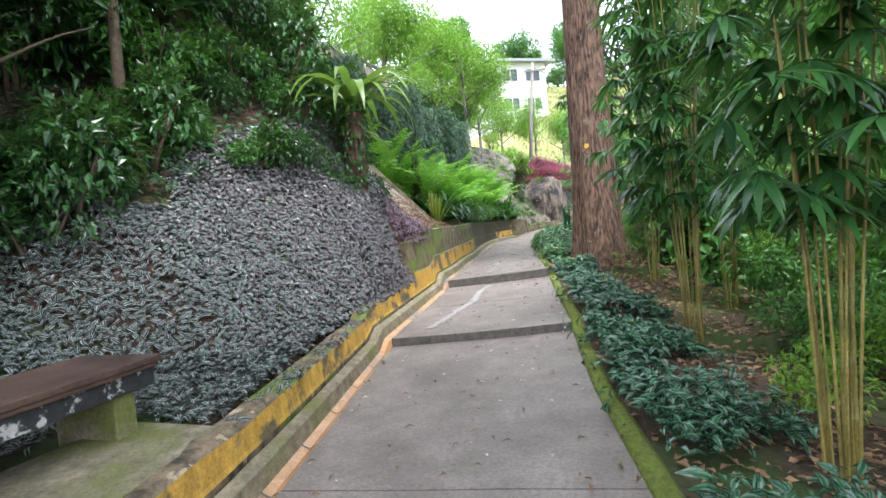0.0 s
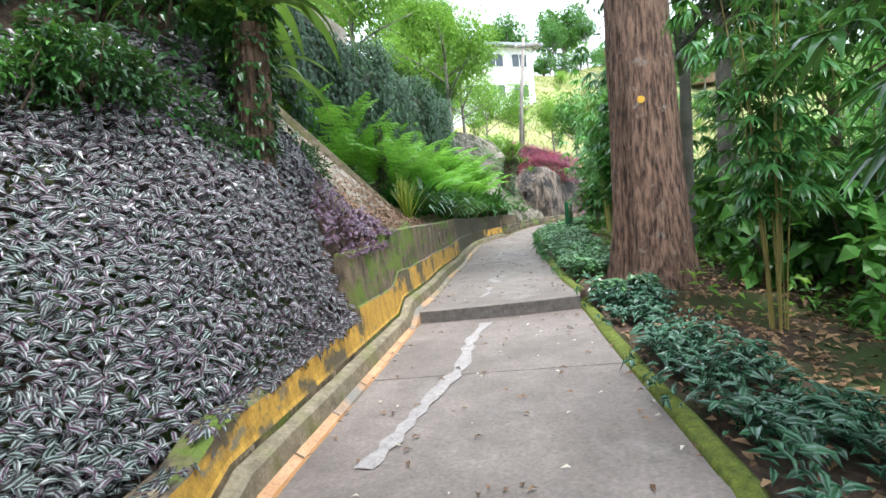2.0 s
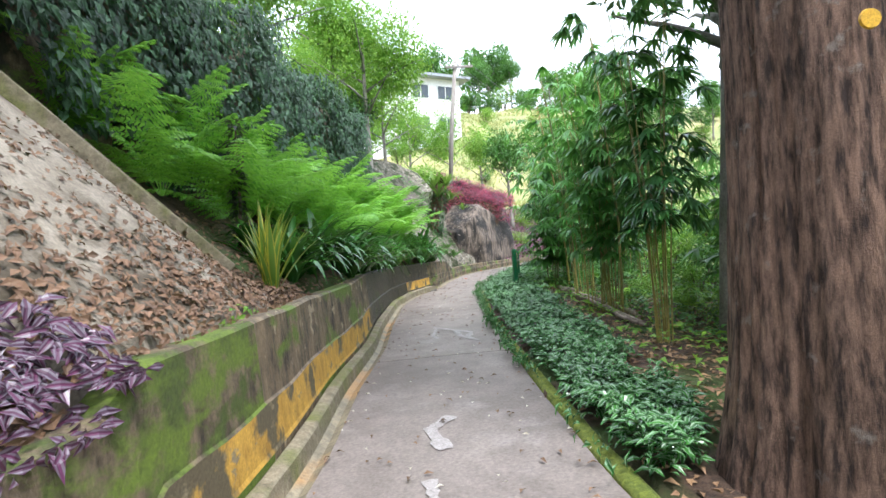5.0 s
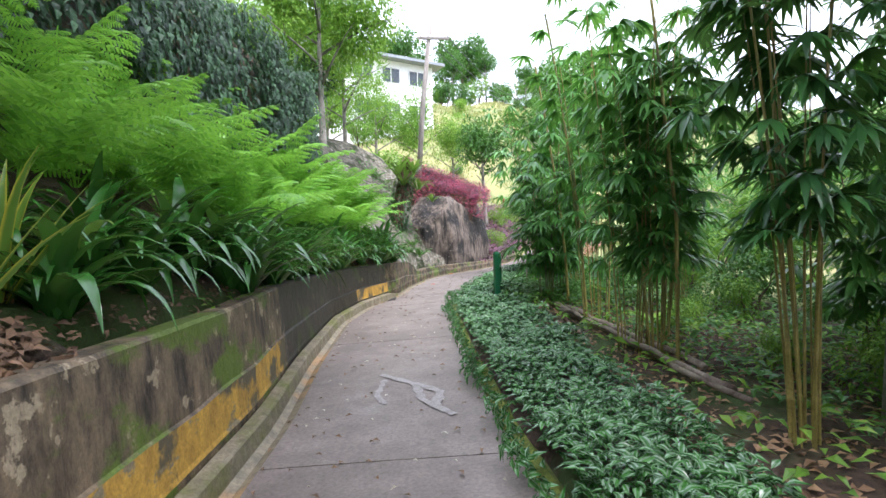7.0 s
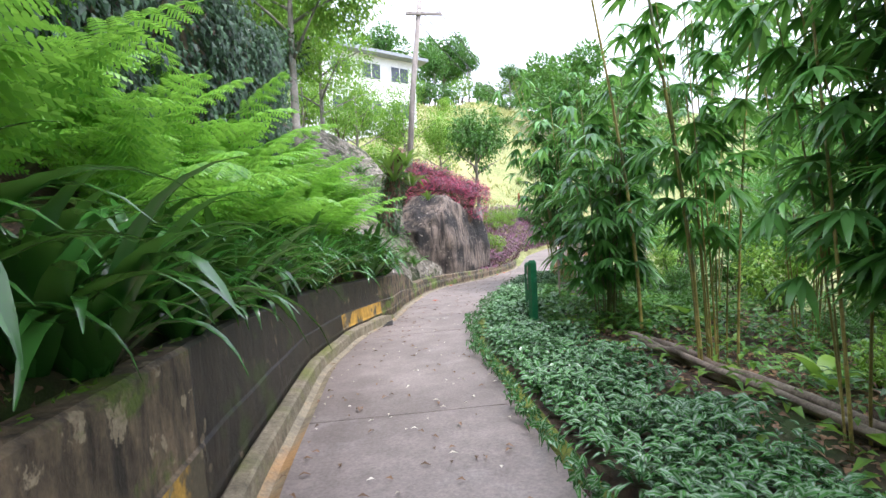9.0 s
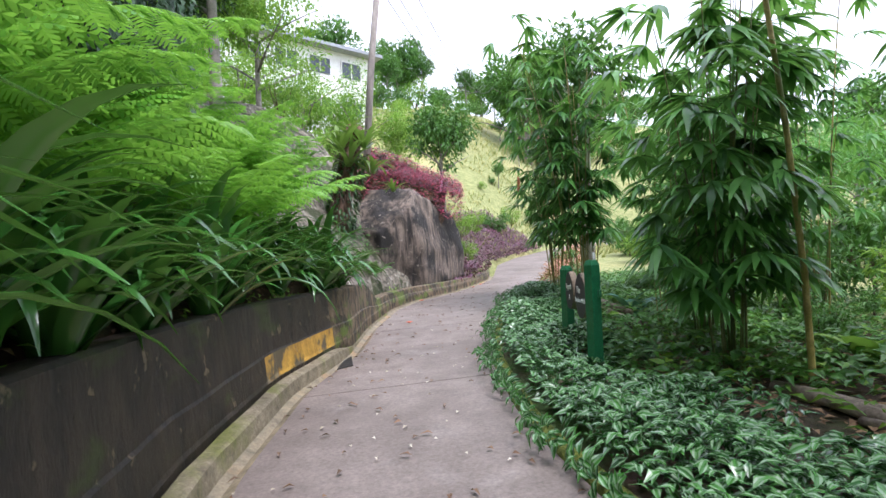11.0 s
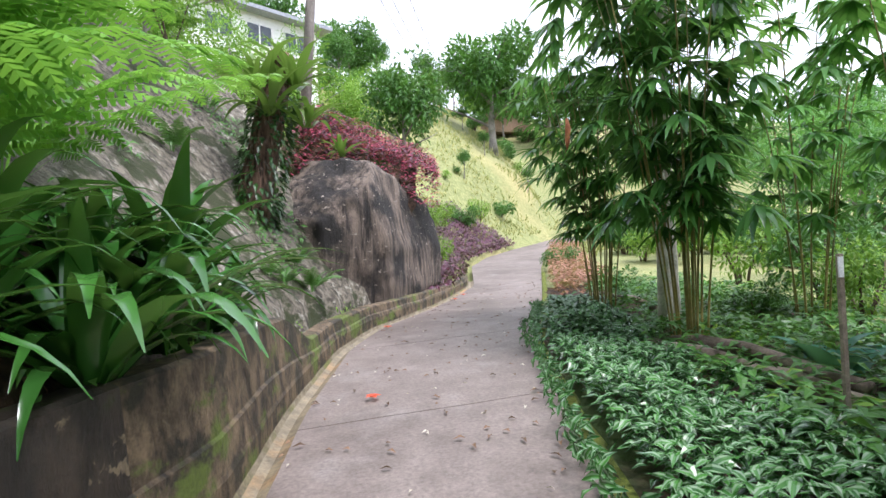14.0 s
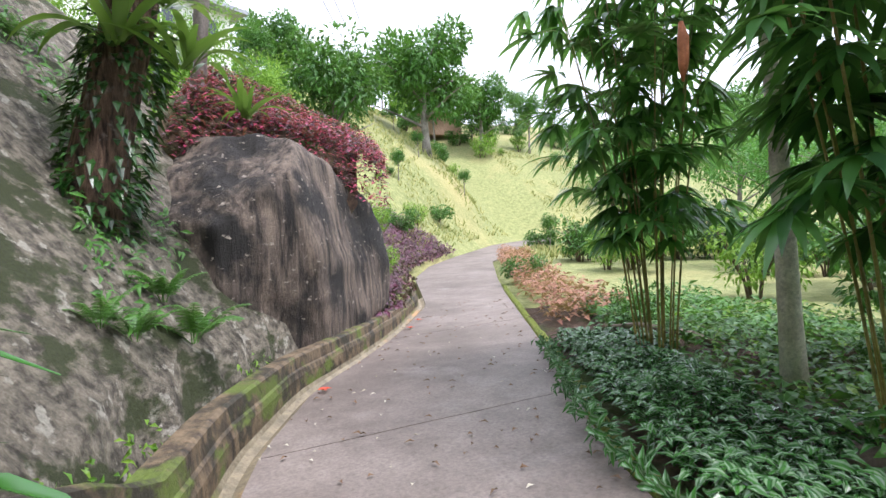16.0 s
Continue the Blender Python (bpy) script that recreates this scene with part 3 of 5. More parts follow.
def make_shrub(name, mat, size, count, leaf, width, seed, label, category="shrub", stems=5):
    root = tagged(new(name), label, category)
    rng = random.Random(seed)
    crown = bush_mesh("crown", mat, size, count, leaf, width, seed, root)
    crown.location = (0, 0, size[2] * 0.95)
    for k in range(stems):
        a = rng.uniform(0, 6.28)
        bm = bmesh.new()
        pts = [Vector((0.05 * math.cos(a), 0.05 * math.sin(a), -0.2))]
        for i in range(1, 5):
            pts.append(Vector((math.cos(a) * size[0] * 0.13 * i + rng.uniform(-0.05, 0.05), math.sin(a) * size[1] * 0.13 * i, size[2] * 0.3 * i)))
        tube_bm(bm, pts, [0.03 * max(size) ** 0.5 * (1 - 0.18 * i) for i in range(5)], 6)
        part("stem", bm, M_TWIG, root, smooth=True)
    return root


def make_tree(name, mat, trunk_mat, height, radius, crown, count, leaf, width, seed, label, clear=0.45, lean=(0, 0)):
    root = tagged(new(name), label, "tree")
    rng = random.Random(seed)
    bm = bmesh.new()
    full = height
    height = min(height, height * clear + crown[2] * 1.15)
    pts = [Vector((lean[0] * t + 0.06 * math.sin(5 * t / height + seed), lean[1] * t, t)) for t in [height * k / 8 for k in range(9)]]
    pts[0].z = -0.3
    tube_bm(bm, pts, [radius * (1.25 if k == 0 else 1 - 0.085 * k) for k in range(9)], 12)
    part("trunk", bm, trunk_mat, root, smooth=True)
    for k in range(7):
        h = height * (clear + (0.8 - clear) * (k + 0.5) / 7.5)
        a = k * 2.4 + seed
        bm = bmesh.new()
        tips = [Vector((lean[0] * h, lean[1] * h, h))]
        for i in range(1, 5):
            tips.append(tips[-1] + Vector((math.cos(a) * crown[0] * 0.2, math.sin(a) * crown[1] * 0.2, crown[2] * (0.16 - 0.02 * i) + rng.uniform(-0.05, 0.05))))
        tube_bm(bm, tips, [radius * 0.4 * (1 - 0.2 * i) for i in range(5)], 6)
        part("limb", bm, trunk_mat, root, smooth=True)
    c = bush_mesh("crown", mat, crown, count, leaf, width, seed, root, 0.3, 0.3, 16)
    c.location = (lean[0] * height, lean[1] * height, full * clear + crown[2] * 0.85)
    return root


def frond_mesh(length, width, pairs, seed, mat, arch=1.25):
    """One arching twice-divided fern frond: pinnae with pinnules that stand apart."""
    rng = random.Random(seed)
    verts, faces, uvs = [], [], []

    def leaflet(*pts):
        o = len(verts)
        verts.extend(tuple(p) for p in pts)
        faces.append(tuple(range(o, o + len(pts))))
        uvs.extend([(0.3, 0), (0.7, 0), (0.7, 1), (0.3, 1)][:len(pts)])
    p, d = Vector((0, 0, 0)), Vector((0.55, 0, 0.85)).normalized()
    side = Vector((0, 1, 0))
    for i in range(pairs):
        t = i / pairs
        step = length / pairs
        q = p + d * step
        leaflet(p - side * 0.007, p + side * 0.007, q + side * 0.005, q - side * 0.005)
        if t > 0.16:
            f = (t - 0.16) / 0.84
            reach = width * 0.5 * min(1.0, 0.55 + 2.2 * f) * (1 - f ** 1.6) ** 0.8 * rng.uniform(0.9, 1.06) + 0.02
            for s in (-1, 1):
                pd = (side * s + d * (0.45 + 0.25 * f) + Vector((0, 0, rng.uniform(-0.08, 0.12)))).normalized()
                across = (d - pd * d.dot(pd)).normalized()
                drop = pd.cross(across).normalized()
                if drop.z > 0:
                    drop = -drop
                n2 = 8
                st = reach / n2
                pp = p.copy()
                for j in range(n2):
                    g = j / n2
                    half = 0.5 * step * (1 - g ** 2.2) + 0.004
                    qq = pp + pd * st
                    for e in (-1, 1):
                        tip = pp + pd * st * 0.95 + across * half * e + drop * half * 0.3
                        leaflet(pp, pp + pd * st * 0.92, tip + pd * st * 0.15, tip - pd * st * 0.3)
                    pp = qq
                    pd = (pd + Vector((0, 0, -0.75 / n2))).normalized()
        p = q
        d = (d + Vector((0.02, 0, -arch / pairs * (0.4 + t)))).normalized()
    return mesh_of("frond", verts, faces, mat, None, False, None, uvs)


def fern(x, y, z, fronds, count, scale, seed, label, lean=0.0):
    rng = random.Random(seed)
    root = empty("fern", x, y, z, label, "fern", "ferns on the bank")
    for k in range(count):
        src = fronds[k % len(fronds)]
        o = new("frond", src.data)
        o.parent = root
        s = scale * rng.uniform(0.75, 1.15)
        o.matrix_basis = pose(0, 0, 0, 0, 0, 360 * k / count + rng.uniform(-18, 18)) @ pose(0.03, 0, 0, rng.uniform(-14, 14), rng.uniform(-22, 14) + lean, 0) @ Matrix.Scale(s, 4)
    return root


def strap_plant(x, y, z, kinds, count, scale, seed, label, name="strap_lily", group="strap lilies along the wall"):
    rng = random.Random(seed)
    root = empty(name, x, y, z, label, "plant", group)
    for k in range(count):
        o = new("leaf", kinds[rng.randrange(len(kinds))].data)
        o.parent = root
        s = scale * rng.uniform(0.7, 1.15)
        o.matrix_basis = pose(rng.uniform(-0.05, 0.05), rng.uniform(-0.05, 0.05), -0.02, 0, 0, 137.5 * k + rng.uniform(-12, 12)) @ pose(0, 0, 0, 0, rng.uniform(-30, 12), 0) @ Matrix.Scale(s, 4)
    return root


def bamboo_clump(seed, culms, height, leaf_mat, culm_mat, label, first=1.1, spread=0.28, fans=9, leaf=0.3, lean=0.12):
    """Bamboo: culms, each with its sheaves of drooping leaves."""
    rng = random.Random(seed)
    root = tagged(new("bamboo_clump"), label, "bamboo", "bamboo along the path")
    specs = []
    for k in range(culms):
        a, r = rng.uniform(0, 6.28), spread * rng.uniform(0.2, 1) ** 0.5
        x, y = r * math.cos(a), r * math.sin(a)
        h = height * rng.uniform(0.65, 1.1)
        lx, ly = (lean * math.cos(a) + rng.uniform(-0.06, 0.06)), (lean * math.sin(a) + rng.uniform(-0.06, 0.06))
        rad = rng.uniform(0.008, 0.016)
        pts, rs = [], []
        n = int(h / 0.3)
        for i in range(n + 1):
            t = i / n
            for dz, m in ((-0.008, 1.0), (0.0, 1.22), (0.008, 1.0)):
                z = h * t + dz
                pts.append((x + lx * z * (0.4 + 0.5 * t), y + ly * z * (0.4 + 0.5 * t), z - (0.15 if i == 0 else 0)))
                rs.append(rad * m * (1 - 0.6 * t))
        bm = bmesh.new()
        tube_bm(bm, pts, rs, 6)
        part("culm", bm, culm_mat, root, smooth=True)
        for f in range(fans):
            t = first / h + (1 - first / h) * ((f + rng.random()) / fans)
            z = h * t
            c = Vector((x + lx * z * (0.4 + 0.5 * t), y + ly * z * (0.4 + 0.5 * t), z))
            b = rng.uniform(0, 6.28)
            out = Vector((math.cos(b), math.sin(b), 0.35))
            c = c + out * rng.uniform(0.08, 0.62)
            m = rng.randint(8, 13)
            hang = rng.uniform(-0.75, -0.05)
            for g in range(m):
                e = b + (g / (m - 1) - 0.5) * 3.4 + rng.uniform(-0.12, 0.12)
                specs.append((c, Vector((math.cos(e), math.sin(e), hang + rng.uniform(-0.2, 0.2))), leaf * rng.uniform(0.75, 1.15), leaf * 0.15 * rng.uniform(0.85, 1.25), rng.uniform(0.7, 1.6)))
    blades("foliage", leaf_mat, specs, root, 4, 0.2, 0.7)
    return root


def put(thing, x, y, turn=0.0, scale=1.0, z=None, tip=0.0):
    c = copy_thing(thing, pose(x, y, ground_z(x, y) if z is None else z, tip, 0, turn))
    c.scale = (scale, scale, scale)
    return c


def first(thing, x, y, turn=0.0, scale=1.0, z=None):
    thing.matrix_basis = pose(x, y, ground_z(x, y) if z is None else z, 0, 0, turn)
    thing.scale = (scale, scale, scale)
    return thing


# ---- big tree ----
big = empty("tree", 1.49, 9.65, 0.0, "large old tree with furrowed brown bark beside the path", "tree")
t_ = build_trunk(0, 0, 0.47, 10, (0.0, 0.02), 1.36, "trunk", M_BARK, 3, 0.2, 4.22)
t_.parent, t_.location = big, (0, 0, ground_z(1.49, 9.65) - ground_z(0, 0))
bm = bmesh.new()
bmesh.ops.create_cone(bm, cap_ends=True, segments=20, radius1=0.046, radius2=0.042, depth=0.012, matrix=pose(0, 0, 0, 90))
tag_ = part("number_tag", bm, surface("yellow enamel", (0.55, 0.30, 0.02), (0.70, 0.42, 0.03), 20, 0.4, 0.1), big, "round yellow tag nailed to the bark")
tag_.location = (-0.10, -0.52, 2.62)

for k in range(6):
    a = 1.1 * k + 0.4
    bm = bmesh.new()
    tube_bm(bm, [(0.1 * math.cos(a), 0.2 + 0.1 * math.sin(a), 8.2 + 0.25 * k), (0.9 * math.cos(a), 0.2 + 0.9 * math.sin(a), 9.6 + 0.25 * k), (1.9 * math.cos(a), 0.2 + 1.9 * math.sin(a), 10.6 + 0.2 * k), (2.9 * math.cos(a), 0.2 + 2.9 * math.sin(a), 11.2 + 0.2 * k)], [0.16, 0.11, 0.07, 0.03], 8)
    part("limb", bm, M_BARK, big, smooth=True)
c_ = bush_mesh("crown", L_MID, (5.0, 5.0, 2.4), 5000, 0.34, 0.15, 77, big, 0.3, 0.3, 26)
c_.location = (0, -0.8, 12.6)
# tree out of view behind the camera's start, added to shade path and bank
shade = make_tree("tree", L_MID, M_BARK, 13.5, 0.34, (8.5, 6.0, 2.6), 12500, 0.42, 0.18, 78, "unseen broad-crowned tree added to shade the foot of the path", 0.75)
first(shade, 3.4, -5.6)

# ---- boulder and stump ----
CUTS = [(Vector(n).normalized(), d) for n, d in (((-0.8, -0.1, 0.6), 1.0), ((0.25, -0.45, 0.85), 1.12), ((0.75, -0.65, 0.1), 1.22), ((-0.75, -0.65, -0.1), 1.08), ((0.1, -0.8, -0.6), 1.12), ((0.8, 0, 0.55), 1.22))]
bm = bmesh.new()
bmesh.ops.create_icosphere(bm, subdivisions=6, radius=1)
for v in bm.verts:
    c = v.co.copy()
    m = max(abs(c.x) ** 9 + abs(c.y) ** 9 + abs(c.z) ** 9, 1e-6) ** (1 / 9)
    c = c / m
    for cut, reach in CUTS:
        c -= cut * max(0.0, c.dot(cut) - reach)
    f = 1 + 0.05 * noise.noise(c * 1.6) + 0.035 * noise.noise(c * 4) + 0.012 * noise.noise(Vector((c.x * 14, c.y * 14, c.z * 3)))
    v.co = Vector((c.x * 2.25, c.y * 1.25, c.z * 1.72)) * f
    v.co.y += 0.3 * max(0, c.z)
boulder = tagged(link("boulder", bm, M_ROCK, None, True), "huge weathered grey boulder overhanging the low wall", "rock")
boulder.matrix_basis = pose(-1.1, 31.3, 2.0, 0, 0, 60.8)

# ---- carpets ----
mat_of_leaves("zebra_plants", L_ZEBRA, 20500, lambda r: zebra_place(r, False), 0.102, 0.040, 0.14, "carpet of silver-striped dark green zebra plants on the bank", "ground cover", 0.7, 0.9, 3)
mat_of_leaves("zebra_plants", L_ZEBRA2, 15500, lambda r: zebra_place(r, True), 0.102, 0.040, 0.16, "carpet of silver-striped purple and dark green zebra plants on the bank", "ground cover", 0.7, 0.9, 33)
mat_of_leaves("ground_cover", L_COVER, 23000, lambda r: cover_place(r, 8.6, 28.5), 0.112, 0.05, 0.30, "bed of pale-striped dark green ground cover beside the path", "ground cover", 1.0, 0.2, 4)
mat_of_leaves("ground_cover", L_COVER2, 6500, lambda r: cover_place(r, -1.5, 8.8), 0.13, 0.05, 0.30, "patchy bed of dark bluish green ground cover beside the path", "ground cover", 1.0, 0.2, 24)
mat_of_leaves("leaf_litter", L_LITTER2, 1500, lambda r: (path_right(y_ := r.uniform(-1, 11)) + r.uniform(0.16, 1.6), y_), 0.085, 0.045, 0.02, "fallen brown leaves between the ground cover plants", "leaf litter", 1.0, 0.0, 25)
mat_of_leaves("leaf_litter", L_LITTER2, 9000, cover_bare, 0.10, 0.05, 0.02, "fallen brown leaves on the bare soil", "leaf litter", 1.0, 0.0, 5)
mat_of_leaves("bank_litter", L_LITTER, 4200, lambda r: (lambda y: (path_left(y) - 0.5 - 0.06 - r.uniform(0, 1.6), y))(r.uniform(8.6, 24)), 0.065, 0.036, 0.02, "fallen brown leaves on the bank behind the wall", "leaf litter", 1.0, 0.0, 6)
mat_of_leaves("purple_plants", L_PURPLE2, 900, lambda r: (lambda y: (path_left(y) - 0.44 - r.uniform(-0.03, 1.0) * (1 - abs(y - 7.9) / 1.1), y))(r.uniform(7.22, 8.8)), 0.105, 0.042, 0.18, "tumbling purple-leaved plants at the wall's end", "ground cover", 0.8, 0.9, 7)
mat_of_leaves("bank_litter", L_LITTER, 1900, lambda r: (lambda y: (path_left(y) - 0.5 - r.uniform(0, 0.95) * r.uniform(0.3, 1), y))(r.uniform(7.9, 12.2)), 0.08, 0.042, 0.03, "drift of brown dead leaves on the shelf above the wall", "leaf litter", 1.0, 0.0, 26)
mat_of_leaves("weeds", L_MID, 15000, lambda r: (path_right(y_ := r.uniform(-2, 28)) + r.uniform(2.1, 6.5), y_), 0.15, 0.055, 0.32, "low green weeds under the bamboo", "weeds", 1.0, 0.1, 8)

# ---- bank on the left: shrubs, nest fern, ferns, lilies ----
dark_shrub = make_shrub("shrub", L_DARK, (1.1, 1.1, 0.9), 1500, 0.17, 0.07, 11, "dark green broad-leaved shrub on the shaded bank")
mid_shrub = make_shrub("shrub", L_MID, (0.9, 0.9, 0.75), 1200, 0.15, 0.06, 12, "mid green leafy shrub on the bank")
bright_shrub = make_shrub("shrub", L_BRIGHT, (1.0, 1.0, 0.9), 1300, 0.14, 0.05, 13, "bright yellow-green shrub on the bank")
rnd = random.Random(5)
first(dark_shrub, -4.2, 3.0, 0, 1.0)
for y in np.arange(-1.5, 8.3, 0.8):
    for d, s in ((2.9, 0.75), (3.9, 1.1), (5.2, 1.5)):
        x = path_left(y) - 0.45 - d * float(np.interp(y, [0, 5, 9], [1.15, 0.9, 0.75])) + rnd.uniform(-0.3, 0.3)
        put(dark_shrub if rnd.random() < 0.8 else mid_shrub, x, y + rnd.uniform(-0.3, 0.3), rnd.uniform(0, 360), s * rnd.uniform(0.8, 1.2), ground_z(x, y) + 0.2 * s + (0.9 if s > 1 else 0))
first(mid_shrub, -3.2, 5.2, 30, 0.55)
for y in np.arange(-3.0, 9.5, 0.9):
    for d, s, h in ((4.6, 1.3, 1.3), (6.3, 1.7, 1.8), (8.5, 2.3, 2.2)):
        x = path_left(y) - 0.45 - d * float(np.interp(y, [0, 5, 9], [1.1, 0.9, 0.8])) + rnd.uniform(-0.3, 0.3)
        put(dark_shrub, x, y + rnd.uniform(-0.3, 0.3), rnd.uniform(0, 360), s * rnd.uniform(0.85, 1.15), ground_z(x, y) + h)
for k in range(12):
    x, y = rnd.uniform(-11, -6.5), rnd.uniform(-1.5, 8)
    put(dark_shrub, x, y, rnd.uniform(0, 360), rnd.uniform(1.7, 2.4), ground_z(x, y) + rnd.uniform(0.3, 2.0))
for k in range(16):
    y = rnd.uniform(2.8, 7.8)
    d = float(np.interp(y, [2.5, 4, 6.5, 8, 10], [3.9, 2.7, 1.5, 1.1, 0.5])) + rnd.uniform(-0.1, 0.5)
    x = path_left(y) - 0.45 - d
    put(mid_shrub if k % 3 == 0 else dark_shrub, x, y, rnd.uniform(0, 360), rnd.uniform(0.28, 0.5))
for x, y in ((-8.3, 5.7), (-6.8, 4.8), (-7.5, 5.9), (-5.7, 4.8), (-7.0, 6.5), (-5.8, 3.7), (-6.1, 6.4), (-9.0, 6.5), (-8.1, 6.8)):
    put(dark_shrub, x, y, rnd.uniform(0, 360), rnd.uniform(1.1, 1.6), ground_z(x, y) - 0.2)
tall = make_tree("tree", L_DARK, M_TWIG, 6.5, 0.09, (2.0, 2.0, 1.9), 2600, 0.2, 0.08, 21, "slender dark-leaved tree leaning from the bank", 0.42, (0.1, 0.0))
first(tall, -4.6, 4.2, 0)
for x, y, s in ((-5.2, 1.2, 1.0), (-5.5, 6.5, 0.9), (-7.5, 3.5, 1.3), (-4.6, 8.6, 0.75), (-8, 9, 1.2), (-3.9, -1.0, 1.0), (-6.2, 2.6, 1.15), (-6.6, 4.9, 1.1), (-5.6, 0.0, 1.2), (-7.6, 6.8, 1.25), (-4.7, 2.4, 0.8), (-8.5, 1.5, 1.3), (-9.5, 4.5, 1.4), (-7.2, -1.2, 1.2)):
    put(tall, x, y, rnd.uniform(0, 360), s)

mat_of_leaves("bank_weeds", L_DARK, 3800, lambda r: (lambda y, d: (path_left(y) - 0.45 - d, y))(y_ := r.uniform(-1, 8.6), float(np.interp(y_, [2.5, 4, 6.5, 8, 10], [3.6, 2.4, 1.3, 0.9, 0.4])) + r.uniform(-0.1, 1.6)), 0.14, 0.06, 0.25, "dark weeds and seedlings on the upper bank", "weeds", 0.9, 0.6, 14)

# nest fern on a rooted stump
root_ = empty("nest_fern_tree", -2.6, 6.9, 1.2, "old stump with exposed brown roots carrying a nest fern", "tree")
t_ = build_trunk(0, 0, 0.24, 2.7, (0.08, 0), 1.9, "trunk", M_BARK, 5, 0.3, 0.7)
t_.parent, t_.location = root_, (0, 0, -0.2 - ground_z(0, 0))
for k in range(6):
    bm = bmesh.new()
    a = -1.5 + 0.5 * k
    pts = []
    for i, r in enumerate((0.1, 0.3, 0.55, 0.8, 1.05)):
        x, y = -2.45 + (r + 0.1) * math.cos(a + 0.15 * math.sin(k + i)), 7.0 + r * math.sin(a + 0.15 * math.sin(k + i))
        pts.append(Vector((x + 2.45, y - 7.0, ground_z(x, y) - 1.2 + (0.25 if i == 0 else 0.02))))
    tube_bm(bm, pts, [0.12, 0.10, 0.075, 0.05, 0.02], 8)
    part("root", bm, M_BARK, root_, smooth=True)
NEST = [blades("leaf", L_NEST, [((0.04, 0, 0), (0.75, 0, 0.75), 1.15, 0.13, dr)], None, 9, 0.2, 0.8) for dr in (1.2, 2.0, 2.8)]

HANG = [blades("leaf", L_NEST, [((0.04, 0, 0), (0.8, 0, 0.55), 1.2, 0.12, dr)], None, 11, 0.2, 0.8) for dr in (2.4, 3.2, 4.0)]


def nest_fern(x, y, z, count, scale, seed, label, parts=NEST):
    return strap_plant(x, y, z, parts, count, scale, seed, label, "nest_fern", "nest ferns")


for x, y, z, s in ((-3.3, 7.4, 2.0, 0.7), (-3.1, 6.2, 2.1, 0.6), (-2.9, 8.2, 1.9, 0.5), (-3.4, 6.8, 3.0, 0.9), (-3.0, 5.6, 2.4, 0.5), (-3.5, 6.6, 3.9, 1.0), (-3.3, 7.8, 3.4, 0.8), (-2.75, 7.1, 2.3, 0.4), (-2.7, 6.55, 2.0, 0.38)):
    put(dark_shrub, x, y, 40 * s * 9, s, z)
nest_fern(-2.85, 7.5, 3.0, 18, 0.95, 4, "nest fern with hanging leaves beside the stump", HANG)
n_ = 620
ang, hs = RNG.uniform(0, 6.28, n_), RNG.uniform(0.9, 2.5, n_)
small_leaves("creeper_leaves", L_DARK, np.stack([0.08 * hs + 0.2 * np.cos(ang), 0.2 * np.sin(ang), hs], 1), np.stack([np.cos(ang), np.sin(ang), RNG.uniform(-1.2, 0.1, n_)], 1), np.stack([np.cos(ang), np.sin(ang), np.ones(n_)], 1), RNG.uniform(0.08, 0.18, n_), 0.06, parent=root_)
nest_fern(-2.35, 6.8, 3.55, 30, 1.25, 3, "large nest fern with long wavy leaves on the stump", HANG)

# sloping concrete drain edge
bm = bmesh.new()
for (ax, ay), (bx, by) in (((-2.72, 11.35), (-4.1, 10.5)), ((-2.95, 11.0), (-4.25, 10.15))):
    a, b = (ax, ay, ground_z(ax, ay) + 0.02), (bx, by, ground_z(bx, by) + 0.06)
    a, b = Vector(a), Vector(b)
    m = Matrix.Translation((a + b) / 2) @ (b - a).to_track_quat("X", "Z").to_matrix().to_4x4()
    box_bm(bm, ((b - a).length, 0.17, 0.14), m, 0.015)
tagged(link("concrete_drain", bm, M_LEDGE), "sloping concrete drain edging on the bank", "drain")

# ferns
FRONDS = [frond_mesh(1.65, 0.86, 16, k, L_FERN, arch) for k, arch in ((1, 0.9), (2, 1.3), (3, 1.8))]
for k, (y, d, sc) in enumerate([(12.6, 1.9, 0.9), (13.4, 1.3, 1.0), (13.7, 2.5, 1.15), (14.6, 1.6, 1.0), (15.2, 2.3, 1.2), (15.6, 1.2, 1.0), (16.4, 1.7, 1.1), (17.2, 2.4, 1.2), (17.6, 1.3, 1.05), (18.5, 1.8, 1.15), (19.3, 1.2, 1.05), (19.8, 2.2, 1.2), (20.8, 1.3, 1.05), (21.6, 1.9, 1.1), (22.5, 1.3, 0.95), (14.2, 3.2, 1.2), (16.3, 3.2, 1.2), (18.4, 3.1, 1.2), (20.6, 3.0, 1.2), (12.2, 2.8, 1.0), (23.2, 2.1, 0.9), (21.2, 0.8, 0.8), (11.9, 3.6, 1.0), (22.6, 2.9, 1.1), (16.9, 0.75, 1.0), (18.2, 0.8, 1.1), (19.6, 0.75, 1.0), (22.0, 0.7, 1.0), (23.6, 0.9, 1.0), (24.2, 1.6, 0.95), (20.2, 1.6, 1.3), (23.0, 1.3, 1.15)]):
    x = path_left(y) - 0.45 - d
    fern(x, y, ground_z(x, y) + 0.1, FRONDS, 12, sc, 40 + k, "bright green arching fern on the bank above the wall", 0)

# strap lilies
STRAPS = [blades("leaf", L_STRAP, [((0.02, 0, 0), (0.7, 0, 0.9), 0.8, 0.085, dr)], None, 9, 0.3, 0.75) for dr in (1.7, 2.4, 3.2)]
